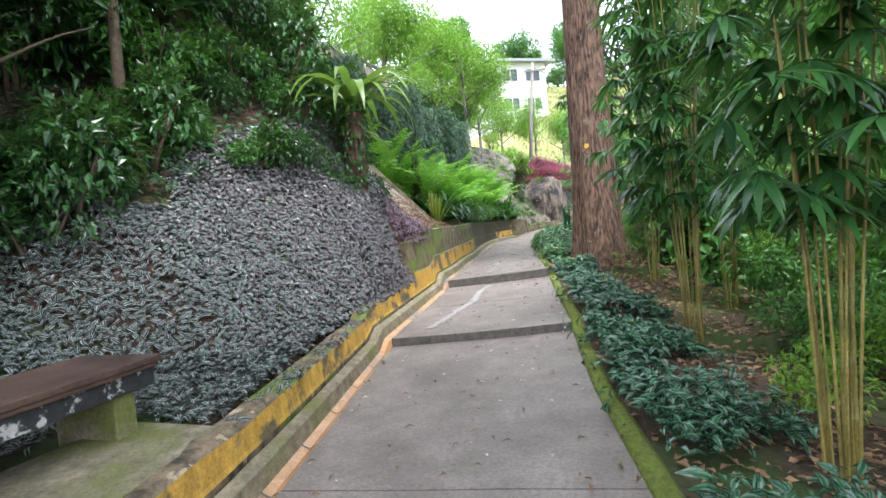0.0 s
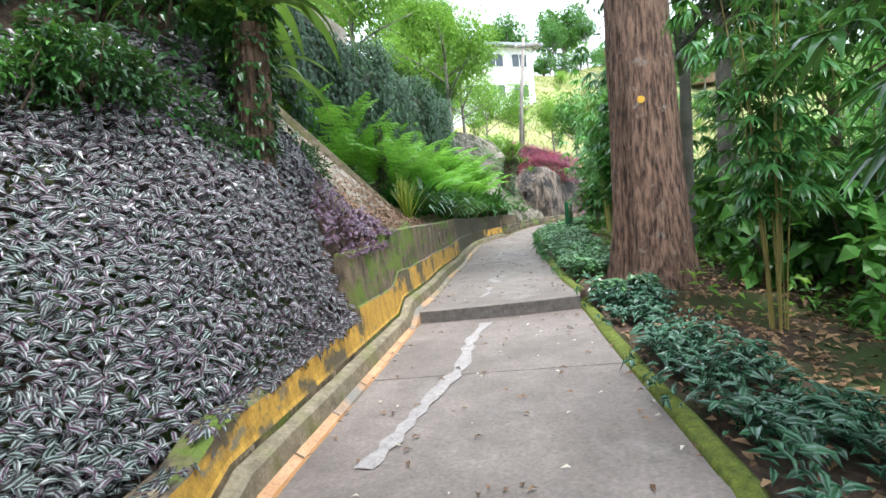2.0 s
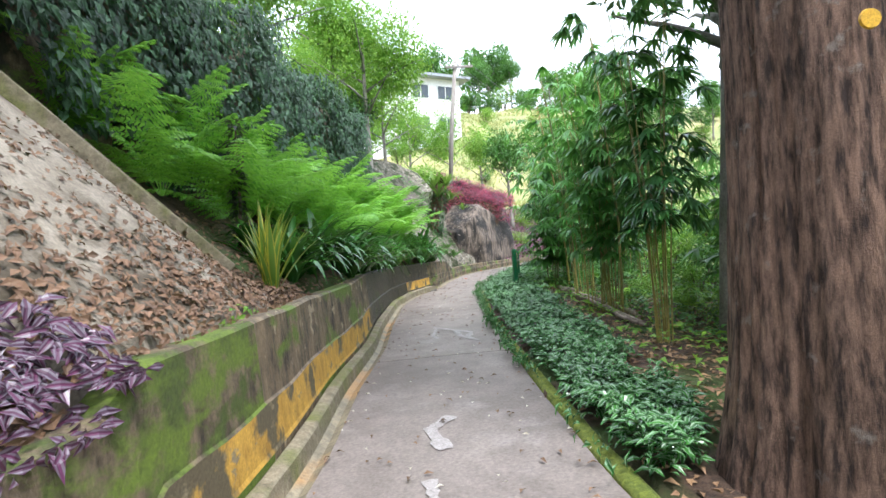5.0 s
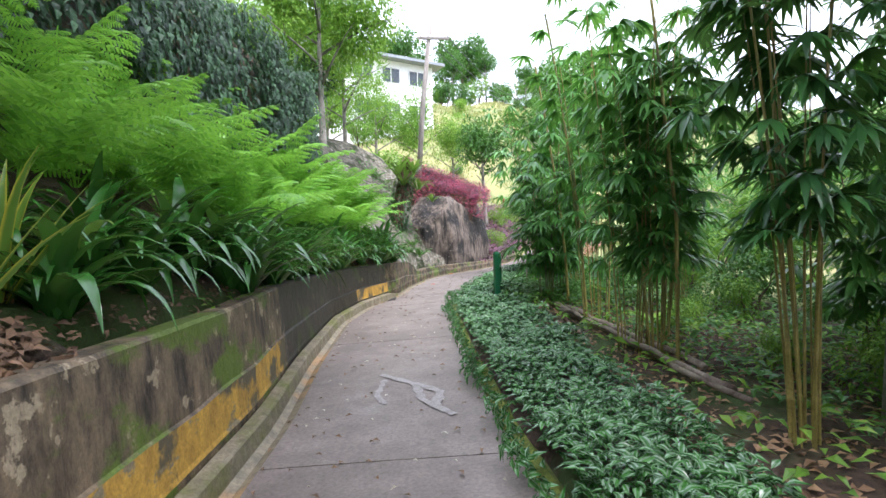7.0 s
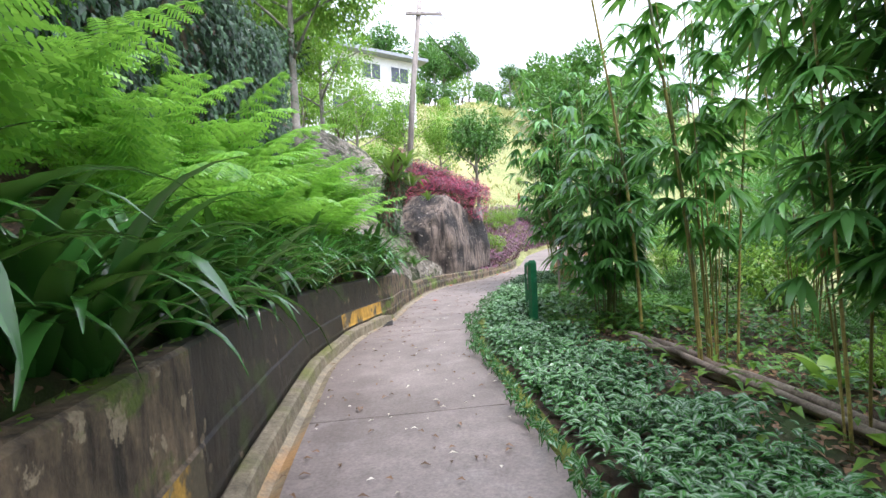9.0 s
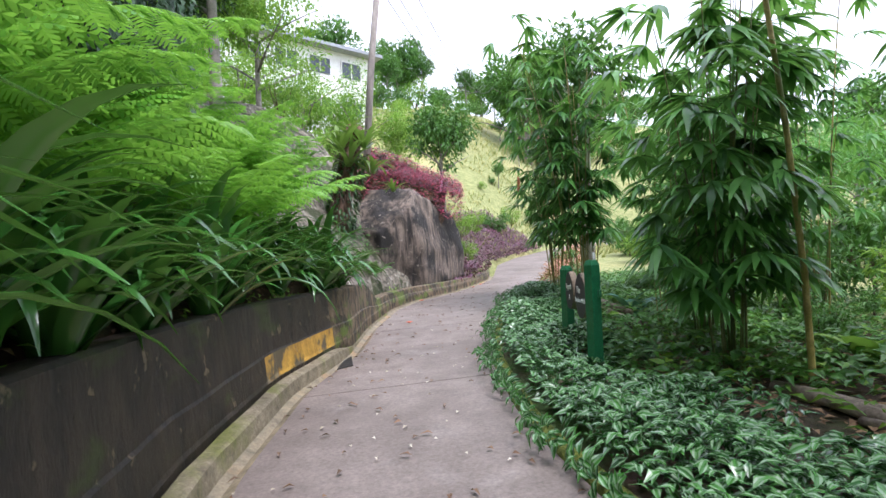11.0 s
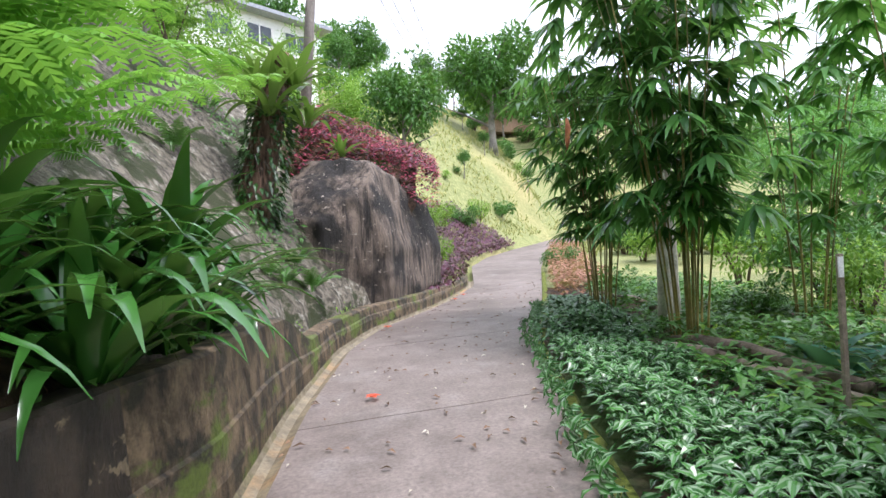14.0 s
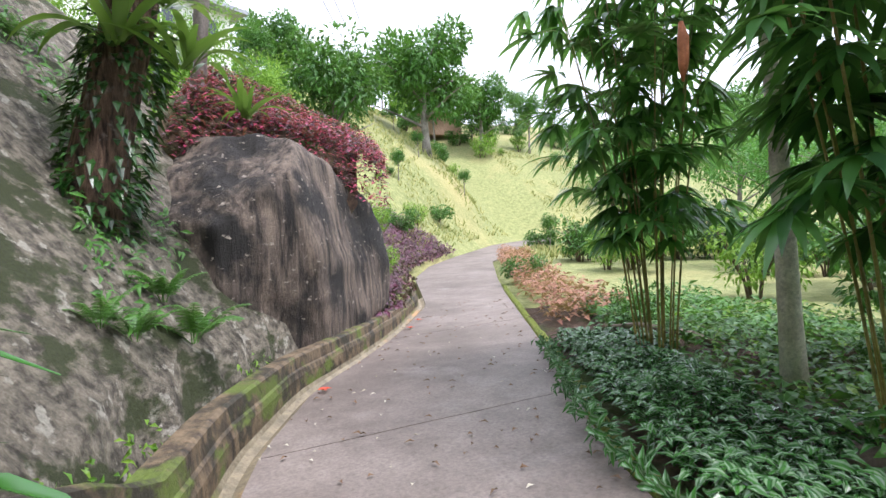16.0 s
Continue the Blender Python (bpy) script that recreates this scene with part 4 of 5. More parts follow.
YSTRAPS = [blades("leaf", L_YSTRAP, [((0.02, 0, 0), (0.4, 0, 1.0), 0.62, 0.06, dr)], None, 7, 0.3, 0.75) for dr in (0.5, 1.1)]
for k in range(44):
    y = 12.4 + 0.285 * k + rnd.uniform(-0.1, 0.1)
    d = (0.04, 0.5, 0.22)[k % 3] + rnd.uniform(-0.05, 0.05) + (0.3 if y < 14.2 else 0.0)
    x = path_left(y) - 0.5 - d
    strap_plant(x, y, ground_z(x, y), STRAPS, 34, rnd.uniform(1.05, 1.45) * (0.8 if y < 14.2 else 1.0), 80 + k, "clump of glossy dark green strap-leaved lilies behind the wall")
for x, y in ((-2.5, 11.75), (-2.75, 12.3)):
    strap_plant(x, y, ground_z(x, y), YSTRAPS, 18, 1.25, 7, "yellow-edged strap-leaved plant at the wall's top", "striped_plant", "")
nest_fern(-2.9, 13.0, ground_z(-2.9, 13.0), 12, 0.55, 9, "small nest fern among the lilies")

# dark column plant
col = empty("column_plant", -3.35, 12.9, ground_z(-3.35, 12.9), "dark purple-leaved upright plant", "plant")
bm = bmesh.new()
tube_bm(bm, [(0, 0, -0.1), (0.02, 0, 0.6), (0.0, 0.03, 1.5)], [0.025, 0.02, 0.012], 6)
part("stem", bm, M_TWIG, col)
ang = RNG.uniform(0, 6.28, 260)
hs = RNG.uniform(0.15, 1.55, 260)
small_leaves("leaves", leafy("blackish leaf", (0.012, 0.012, 0.018), (0.04, 0.035, 0.045), 0.35), np.stack([0.02 * np.cos(ang), 0.02 * np.sin(ang), hs], 1), np.stack([np.cos(ang), np.sin(ang), RNG.uniform(-0.6, 0.4, 260)], 1), np.tile([0, 0, 1.0], (260, 1)), RNG.uniform(0.1, 0.18, 260), 0.06, parent=col)

# dark creeper above the ferns, and bright trees behind
creeper = make_shrub("creeper", L_DARK, (1.3, 1.2, 1.0), 2000, 0.13, 0.06, 31, "dark hanging creeper over the bank's crest", "creeper")
first(creeper, -6.2, 16.0, 0, 1.2)
for k, y in enumerate(np.arange(12.5, 27, 1.1)):
    for e in (0, 1):
        x = path_left(y) - 4.4 - 1.4 * e + rnd.uniform(-0.3, 0.3)
        put(creeper, x, y, rnd.uniform(0, 360), rnd.uniform(0.9, 1.25), ground_z(x, y) + 0.3 + 0.7 * e)
def curtain_x(y):
    return float(np.interp(y, [8, 14, 23], [-4.9, -4.6, -4.2]))


rng = np.random.default_rng(91)
n_ = 15000
ys_ = rng.uniform(10.0, 23.6, n_)
xs_ = np.array([curtain_x(y) for y in ys_]) + rng.normal(0.1, 0.16, n_) + 0.22 * np.sin(ys_ * 2.1) * np.sin(ys_ * 0.9)
low_ = 3.4 + 0.45 * np.sin(ys_ * 1.3) + 0.3 * np.sin(ys_ * 4.1)
hs = low_ + (6.0 + 0.25 * np.sin(ys_ * 1.7) - low_) * rng.uniform(0, 1, n_) ** 0.8
tagged(small_leaves("hanging_creeper", L_CREEPER, np.stack([xs_, ys_, hs], 1), np.stack([rng.uniform(0.1, 0.9, n_), rng.normal(0, 0.5, n_), rng.uniform(-1.6, -0.5, n_)], 1), np.stack([np.ones(n_), rng.normal(-0.3, 0.3, n_), rng.uniform(0.3, 0.9, n_)], 1), rng.uniform(0.11, 0.22, n_), 0.075), "dark creeper hanging down the terrace wall in a curtain", "creeper", kind="stuff")
tagged(sweep("wall_terrace", list(np.arange(6, 24.1, 1.0)), lambda y: [(curtain_x(y) - 0.55, 1.5), (curtain_x(y) - 0.25, 1.5), (curtain_x(y) - 0.25, 5.75), (curtain_x(y) - 0.55, 5.75)], M_TANWALL), "terrace retaining wall behind the creeper", "wall", kind="structure")
tagged(sweep("trim_coping", list(np.arange(6, 14.6, 0.5)), lambda y: [(curtain_x(y) - 0.6, 5.754), (curtain_x(y) + 0.05, 5.754), (curtain_x(y) + 0.05, 6.2 + 0.02 * wob(0, y, 2)), (curtain_x(y) - 0.6, 6.2)], M_CONC), "weathered tan concrete coping of the terrace wall", "coping", kind="structure")
light_tree = make_tree("tree", L_BRIGHT, M_GREYBARK, 7.5, 0.14, (3.2, 3.2, 3.0), 7000, 0.2, 0.085, 33, "light green broad-leaved tree on the slope", 0.35)
first(light_tree, -6.4, 28.5, 0, 0.95)
for x, y, s in ((-4.7, 26.6, 0.9), (-7.5, 22.5, 1.0), (-9, 26, 1.2), (-5.2, 32.5, 0.8), (-9, 33, 1.0), (-8.5, 17.5, 0.95), (-8.5, 43, 1.0), (-5.6, 44, 0.95), (-2.9, 45.5, 0.9), (-0.6, 47, 0.75), (-11.5, 42, 1.0)):
    put(light_tree, x, y, rnd.uniform(0, 360), s)
first(bright_shrub, -3.6, 33.5, 0, 1.1)
for x, y, s in ((-2.2, 35, 1.1), (-4.8, 36, 1.4), (-1.0, 37.5, 1.0), (-3, 39, 1.4), (-6, 40, 1.6), (-4.2, 30.5, 0.8), (-5, 24.5, 0.9), (-3.2, 33.2, 0.9), (-3.0, 36.5, 1.3)):
    put(bright_shrub, x, y, rnd.uniform(0, 360), s)

# stump on the rock, with nest ferns
st = empty("stump", -2.5, 28.6, 2.2, "dead tree stump on the rock hung with creepers and nest ferns", "tree stump")
bm = bmesh.new()
tube_bm(bm, [(-0.3, 0, -0.5), (-0.15, 0, 0.4), (0.02, 0, 1.2), (0.2, 0, 2.0), (0.36, 0.02, 2.75)], [0.34, 0.27, 0.23, 0.22, 0.2], 14)
part("trunk", bm, M_BARK, st, smooth=True)
n_ = 1000
ang, hs = RNG.uniform(0, 6.28, n_), RNG.uniform(-0.4, 2.1, n_)
small_leaves("creeper_leaves", L_DARK, np.stack([-0.2 + 0.22 * hs + 0.3 * np.cos(ang), 0.3 * np.sin(ang), hs], 1), np.stack([np.cos(ang), np.sin(ang), RNG.uniform(-1.3, 0.1, n_)], 1), np.stack([np.cos(ang), np.sin(ang), np.ones(n_)], 1), RNG.uniform(0.1, 0.22, n_), 0.07, parent=st)
for k, (x, y, z, s) in enumerate([(-2.3, 28.2, 3.95, 0.8), (-1.95, 28.4, 4.4, 0.85), (-2.5, 28.4, 4.4, 0.9), (-1.8, 28.3, 3.8, 0.65), (-1.3, 28.2, 3.35, 0.4)]):
    nest_fern(x, y, z, 18, s, 60 + k, "yellow-green nest fern growing on the stump")

mat_of_leaves("rock_ferns", L_MID, 1900, lambda r: (lambda y, d: (path_left(y) - 0.45 - d, y) if wob(path_left(y) - d, y, 0.9, 9.0) > 0.16 else None)(r.uniform(22.5, 30), r.uniform(0, 3.2)), 0.13, 0.04, 0.12, "small ferns and creepers in the rock's cracks", "weeds", 0.9, 0.7, 15)
mat_of_leaves("wall_weeds", L_BRIGHT, 420, lambda r: (lambda y: (path_left(y) - 0.47 - r.uniform(0.0, 0.12), y) if wob(1, y, 0.8, 2.0) > 0.1 else None)(r.uniform(9, 31)), 0.10, 0.03, 0.06, "small bright weeds along the wall's top", "weeds", 0.8, 1.2, 16)

# crimson plants over the boulder and the purple bed beyond
def crest(u, w):
    """The earth behind the boulder's top."""
    x, y = -1.95 + 2.95 * u + 0.35 * w, 30.55 + 1.0 * u + 1.7 * w
    return x, y, 4.0 - 0.5 * u + w * (1.0 - 0.5 * u) + 0.12 * wob(x, y, 1.3) - 0.9 * max(0.0, 0.12 - w) * 3 - 1.1 * max(0.0, u - 0.8)


verts = [crest(-0.15 + 0.88 * i / 14, -0.1 + 1.25 * j / 10) for i in range(15) for j in range(11)]
verts = [(x, y, z - 0.08) for x, y, z in verts] + [(x - 0.5, y + 0.3, 2.2) for x, y, z in verts]
faces = [(i * 11 + j, i * 11 + j + 1, (i + 1) * 11 + j + 1, (i + 1) * 11 + j) for i in range(14) for j in range(10)]
rim = [i * 11 for i in range(15)] + [14 * 11 + j for j in range(1, 11)] + [i * 11 + 10 for i in range(13, -1, -1)] + list(range(9, 0, -1))
faces += [(a, b, b + 165, a + 165) for a, b in zip(rim, rim[1:] + rim[:1])]
tagged(mesh_of("soil_bank", verts, faces, M_SOIL), "earth bank behind the boulder", "soil", kind="structure")
base, way, up = [], [], []
for k in range(5200):
    u, w = RNG.uniform(-0.1, 0.9), RNG.uniform(-0.1, 1.1)
    x, y, z = crest(u, w)
    z -= RNG.uniform(0, 1) * max(0.0, u - 0.84) * 4.5
    b = RNG.uniform(0, 6.28)
    base.append((x, y, z + RNG.uniform(-0.08, 0.22)))
    way.append((math.cos(b) + 0.3, math.sin(b) - 0.7, RNG.uniform(-0.4, 0.3)))
    up.append((0.2, -0.4, 1))
cut = len(base) * 2 // 5
tagged(small_leaves("dark_purple_plants", L_PURPLE, base[:cut], way[:cut], up[:cut], RNG.uniform(0.08, 0.16, cut), 0.055), "dark purple leafy plants among the crimson ones", "ground cover", kind="stuff")
base, way, up = base[cut:], way[cut:], up[cut:]
tagged(small_leaves("crimson_plants", L_RED, base, way, up, RNG.uniform(0.08, 0.16, len(base)), 0.055), "crimson and purple leafy plants spilling over the boulder", "ground cover", kind="stuff")


def purple_bed(rng):
    y = rng.uniform(31.5, 50)
    return path_left(y) - 0.45 - rng.uniform(0, 3.6), y


mat_of_leaves("purple_bed", L_PURPLE, 15000, purple_bed, 0.2, 0.09, 0.4, "bed of purple-leaved plants on the slope above the kerb", "ground cover", 0.8, 0.6, 12)


def pink_bed(rng):
    y = rng.uniform(29.5, 45)
    return path_right(y) + 0.25 + rng.uniform(0, 1.3), y


mat_of_leaves("pink_shrubs", L_PINK, 4500, pink_bed, 0.16, 0.07, 0.6, "low salmon-leaved shrubs beside the path", "shrubs", 1.0, 0.2, 13)

# ---- right: bamboo, palms, trees ----
LBL = "clump of thin yellow-brown bamboo culms with drooping leaves coloured as if in shade"
b1 = bamboo_clump(1, 11, 4.6, L_BAMBOO_SHADED, M_CULM, LBL, 1.35, 0.10, 12, 0.34, 0.09)
b2 = bamboo_clump(2, 13, 3.9, L_BAMBOO, M_CULM_G, "dense clump of green bamboo with dark hanging leaf sheaves", 0.6, 0.14, 11, 0.42, 0.12)
b3 = bamboo_clump(3, 9, 5.4, L_BAMBOO2, M_CULM, "tall bamboo with light green leaves", 1.25, 0.24, 13, 0.36, 0.14)
b4 = bamboo_clump(4, 14, 5.0, L_BAMBOO, M_CULM, "thick bamboo clump with broad glossy leaf sheaves over yellow culms", 1.15, 0.17, 12, 0.43, 0.15)
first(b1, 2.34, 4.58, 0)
first(b2, 1.2, 20.1, 0, 0.95)
first(b3, 1.6, 17.9, 0)
first(b4, 1.9, 25.0, 40)
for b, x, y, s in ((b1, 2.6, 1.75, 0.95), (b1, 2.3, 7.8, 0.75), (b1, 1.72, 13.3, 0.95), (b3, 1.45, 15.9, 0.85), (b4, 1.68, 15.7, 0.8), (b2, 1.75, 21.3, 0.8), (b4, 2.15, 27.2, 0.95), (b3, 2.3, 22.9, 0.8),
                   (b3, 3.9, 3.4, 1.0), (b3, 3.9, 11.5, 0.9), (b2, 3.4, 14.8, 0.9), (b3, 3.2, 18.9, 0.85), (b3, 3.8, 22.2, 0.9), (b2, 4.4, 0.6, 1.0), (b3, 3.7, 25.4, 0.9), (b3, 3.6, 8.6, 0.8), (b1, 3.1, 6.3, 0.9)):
    put(b, x, y, rnd.uniform(0, 360), s)
first(put(tall, 6, 4, 0, 0.1), 7.5, 6.0, 0, 1.3)
rt = make_tree("tree", L_BAMBOO2, M_GREYBARK, 8.5, 0.14, (2.7, 2.7, 2.6), 3000, 0.22, 0.09, 51, "tall mid green tree in the grove beside the path", 0.3)
first(rt, 6.5, 11.0, 0)
for x, y, s in ((8.5, 1.5, 1.1), (9, 15, 1.1), (6.2, -1.5, 1.0), (10, 8, 1.2), (11, 22, 0.9)):
    put(rt, x, y, rnd.uniform(0, 360), s)
for x, y, s in ((3.6, 6.2, 0.8), (3.4, 9.6, 0.9), (4.4, 4.6, 0.9), (3.0, 11.2, 0.8), (4.8, 12.8, 1.1), (4.2, 2.2, 0.8), (4.4, 16.2, 0.8), (4.6, 19, 0.9), (5.2, 9.4, 1.2), (5.0, 23.5, 0.8), (3.1, 28.6, 0.5), (5.6, 6.6, 1.2), (5.8, 14.5, 1.2)):
    put(mid_shrub, x, y, rnd.uniform(0, 360), s)
for x, y, s in ((3.9, 8.2, 0.6), (3.6, 13.0, 0.5), (3.9, 18.0, 0.5), (2.6, 14.9, 0.35), (2.5, 17.0, 0.35)):
    put(bright_shrub, x, y, rnd.uniform(0, 360), s)

for k in range(26):
    x, y = rnd.uniform(2.6, 5.5), rnd.uniform(2, 27)
    if (x - 1.5) ** 2 + (y - 9.65) ** 2 > 2.5:
        put(mid_shrub if k % 2 else bright_shrub, x, y, rnd.uniform(0, 360), rnd.uniform(0.3, 0.55))

for x, y, s in ((5.4, 3.2, 1.6), (6.0, 7.5, 1.7), (5.6, 11.8, 1.7), (5.4, 16.0, 1.5), (5.8, 19.8, 1.6), (6.2, 23.6, 1.5), (5.6, 27.0, 1.1), (7.5, 13.8, 2.0), (7.8, 18.0, 2.0), (7.2, 30.5, 1.2), (4.6, 25.6, 0.7), (4.4, 21.2, 0.9), (4.5, 13.6, 0.9)):
    put(bright_shrub if rnd.random() < 0.5 else mid_shrub, x, y, rnd.uniform(0, 360), s)

g_ = make_tree("tree", L_DARK, M_GREYBARK, 6.5, 0.17, (1.6, 1.6, 1.4), 1500, 0.2, 0.08, 61, "grey lichened tree trunk behind the bamboo", 0.6)
first(g_, 2.75, 13.6, 0)
w_ = make_tree("tree", L_MID, M_PALEBARK, 5.5, 0.085, (1.2, 1.2, 1.0), 900, 0.2, 0.08, 62, "slender pale-barked tree beside the bamboo", 0.7, (-0.05, 0))
first(w_, 2.35, 26.0, 0)
put(w_, 2.53, 26.2, 80, 0.95)
put(g_, 3.25, 12.7, 70, 1.15)

for x, y, s in ((5.0, 12.6, 1.1), (6.2, 15.6, 1.2), (4.9, 9.4, 0.95), (6.6, 11.0, 1.3)):
    put(tall, x, y, rnd.uniform(0, 360), s)
broad = make_shrub("shrub", L_MID, (0.55, 0.55, 0.75), 150, 0.3, 0.2, 66, "tall plant with broad heart-shaped green leaves beside the large tree", "plant", 4)
first(broad, 2.75, 9.3, 0, 1.0)
for x, y, s in ((3.1, 10.3, 1.2), (3.5, 9.0, 1.1), (2.9, 11.2, 1.1), (3.3, 7.9, 0.8)):
    put(broad, x, y, rnd.uniform(0, 360), s)

# the grove's far side and the slope beyond it
for x, y, s in ((15, 44, 0.9), (19, 41, 1.0), (17, 36, 0.9), (23, 35, 1.1), (13.5, 35, 0.7), (16.5, 30, 0.9), (21, 28, 1.0), (26, 44, 1.2), (13, 27, 0.8), (10.5, 30.5, 0.6)):
    put(rt, x, y, rnd.uniform(0, 360), s)
for k in range(22):
    x, y = rnd.uniform(8.5, 20), rnd.uniform(24, 42)
    if x > path_right(y) + 3.5:
        put((mid_shrub, bright_shrub, dark_shrub)[k % 3], x, y, rnd.uniform(0, 360), rnd.uniform(0.9, 1.9))
mat_of_leaves("grove_weeds", L_MID, 7000, lambda r: (path_right(y_ := r.uniform(19.5, 31)) + r.uniform(1.0, 3.6), y_), 0.17, 0.06, 0.34, "dense green weeds and seedlings between the bamboo and the bed", "weeds", 1.0, 0.1, 18)
mat_of_leaves("grove_weeds", L_BRIGHT, 2200, lambda r: (path_right(y_ := r.uniform(8, 29)) + r.uniform(1.2, 4.5), y_), 0.16, 0.06, 0.3, "bright green weeds in the grove", "weeds", 1.0, 0.1, 19)

# logs
def enumerate_logs(rows):
    return [(k % 3, row) for k, row in enumerate(rows)]


for wd_, (pts, r) in enumerate_logs((([(1.28, 19.7, 0.68), (1.36, 18.0, 0.66), (1.55, 16.2, 0.6), (1.78, 14.3, 0.52)], 0.055), ([(1.4, 19.3, 0.7), (1.52, 17.2, 0.66), (1.85, 14.9, 0.55)], 0.045), ([(1.2, 18.9, 0.7), (1.5, 16.0, 0.6), (1.62, 13.7, 0.53)], 0.035), ([(1.5, 25.1, 0.85), (1.62, 23.9, 0.82), (1.75, 22.6, 0.77)], 0.085), ([(1.7, 25.2, 0.85), (1.85, 23.2, 0.8)], 0.07), ([(3.0, 27.3, 1.0), (2.4, 28.2, 1.05)], 0.05))):
    bm = bmesh.new()
    dense = [Vector(pts[0]).lerp(Vector(pts[0]), 0)]
    for a, b in zip(pts, pts[1:]):
        for i in range(1, 5):
            p = Vector(a).lerp(Vector(b), i / 4)
            p.z = ground_z(p.x, p.y) + r * (1.1 + 1.2 * wd_) + 0.02 * math.sin(7 * p.y)
            p.x += 0.025 * math.sin(5 * p.y)
            dense.append(p)
    dense[0].z = ground_z(dense[0].x, dense[0].y) + r
    tube_bm(bm, dense, [r * (1 - 0.35 * i / len(dense)) for i in range(len(dense))], 9)
    tagged(link("log", bm, M_LOG, None, True), "weathered fallen branch lying beside the ground cover", "log", "fallen branches")

# broad-leaved plants by the logs
BROAD = []
for k, (x, y, s) in enumerate(((2.1, 23.7, 0.7), (2.4, 20.0, 0.7), (2.2, 17.2, 0.6))):
    BROAD.append(blades("leaf", L_TEAL if k == 0 else L_BRIGHT, [((0.02, 0, 0), (0.7, 0, 0.8), 0.75, 0.34, 1.4)], None, 7, 0.25, 0.9))
    strap_plant(x, y, ground_z(x, y), BROAD[-1:], 6, s, 200 + k, "broad-leaved plant in the weeds", "broadleaf_plant", "")

# single tall culms leaning out of the grove
for pts, r in (([(1.55, 19.65, 0.5), (1.5, 19.62, 1.5), (1.4, 19.6, 2.6), (1.22, 19.55, 3.8), (0.95, 19.5, 5.4)], 0.026), ([(1.45, 17.9, 0.5), (1.4, 17.9, 1.6), (1.3, 17.95, 2.8), (1.1, 18.0, 4.4), (0.9, 18.0, 5.6)], 0.024), ([(1.7, 15.2, 0.4), (1.72, 15.2, 2.0), (1.6, 15.25, 3.6), (1.45, 15.3, 5.4)], 0.022)):
    bm = bmesh.new()
    fine, rs = [], []
    for a, b in zip(pts, pts[1:]):
        for i in range(4):
            for dz, m in ((-0.02, 1.0), (0.0, 1.2), (0.02, 1.0)):
                p = Vector(a).lerp(Vector(b), i / 4 + dz * 0.6)
                fine.append(p)
                rs.append(r * m * (1 - 0.5 * len(fine) / (12 * len(pts))))
    tube_bm(bm, fine, rs, 8)
    tagged(link("bamboo_culm", bm, M_CULM, None, True), "single tall yellow bamboo culm leaning over the path", "bamboo", "tall culms")

# culm sheath hanging in the bamboo
bm = bmesh.new()
tube_bm(bm, [(0, 0, 0.16), (0.01, 0, 0.07), (0, 0, -0.07), (-0.01, 0, -0.16)], [0.012, 0.03, 0.026, 0.006], 8)
sh = tagged(link("culm_sheath", bm, M_SHEATH, None, True), "orange-brown sheath hanging among the bamboo leaves", "sheath")
sh.location = (0.9, 25.4, 3.0)

# the loose patterns of the leaves are no longer needed
for f_ in (*FRONDS, *STRAPS, *YSTRAPS, *NEST, *HANG, *BROAD):
    bpy.data.objects.remove(f_)

# ---- sign ----
M_GREEN = surface("green gloss paint", (0.012, 0.13, 0.05), (0.02, 0.17, 0.07), 12, 0.35, 0.15, 0.005, (0.008, 0.08, 0.035), 4.0, (0.55, 0.7))
M_BLACK = surface("black board paint", (0.008, 0.008, 0.012), (0.02, 0.02, 0.026), 15, 0.55, 0.2, 0.005)
M_SLICE = surface("sawn log edge", (0.16, 0.12, 0.08), (0.36, 0.28, 0.2), 14, 0.85, 0.5)
M_WHITE = surface("white lettering", (0.75, 0.75, 0.75), (0.85, 0.85, 0.85), 20, 0.6, 0.1)
sign = empty("signpost", 0.36, 21.1, 0.6, "two green posts carrying two round black wooden signs with white lettering", "sign")


def sign_post(x, y, top):
    bm = bmesh.new()
    z0 = ground_z(x, y) - 0.3 - 0.6
    box_bm(bm, (0.098, 0.098, top - 0.6 - z0), Matrix.Translation((0, 0, (top - 0.6 + z0) / 2)), 0.004)
    o = part("post", bm, M_GREEN, sign)
    bm = bmesh.new()
    vs = [bm.verts.new(v) for v in ((-0.051, -0.051, 0), (0.051, -0.051, 0), (0.051, 0.051, 0), (-0.051, 0.051, 0), (-0.03, -0.03, 0.045), (0.03, -0.03, 0.045), (0.03, 0.03, 0.045), (-0.03, 0.03, 0.045))]
    for f in ((0, 1, 5, 4), (1, 2, 6, 5), (2, 3, 7, 6), (3, 0, 4, 7), (4, 5, 6, 7), (3, 2, 1, 0)):
        bm.faces.new([vs[i] for i in f])
    c = part("cap", bm, M_GREEN, o)
    c.location = (0, 0, top - 0.6)
    o.matrix_basis = pose(x - 0.36, y - 21.1, 0, 0, 0, 20)
    return o


P1, P0 = (0.30, 20.65), (0.42, 21.68)
sign_post(*P1, 1.60)
sign_post(*P0, 1.54)


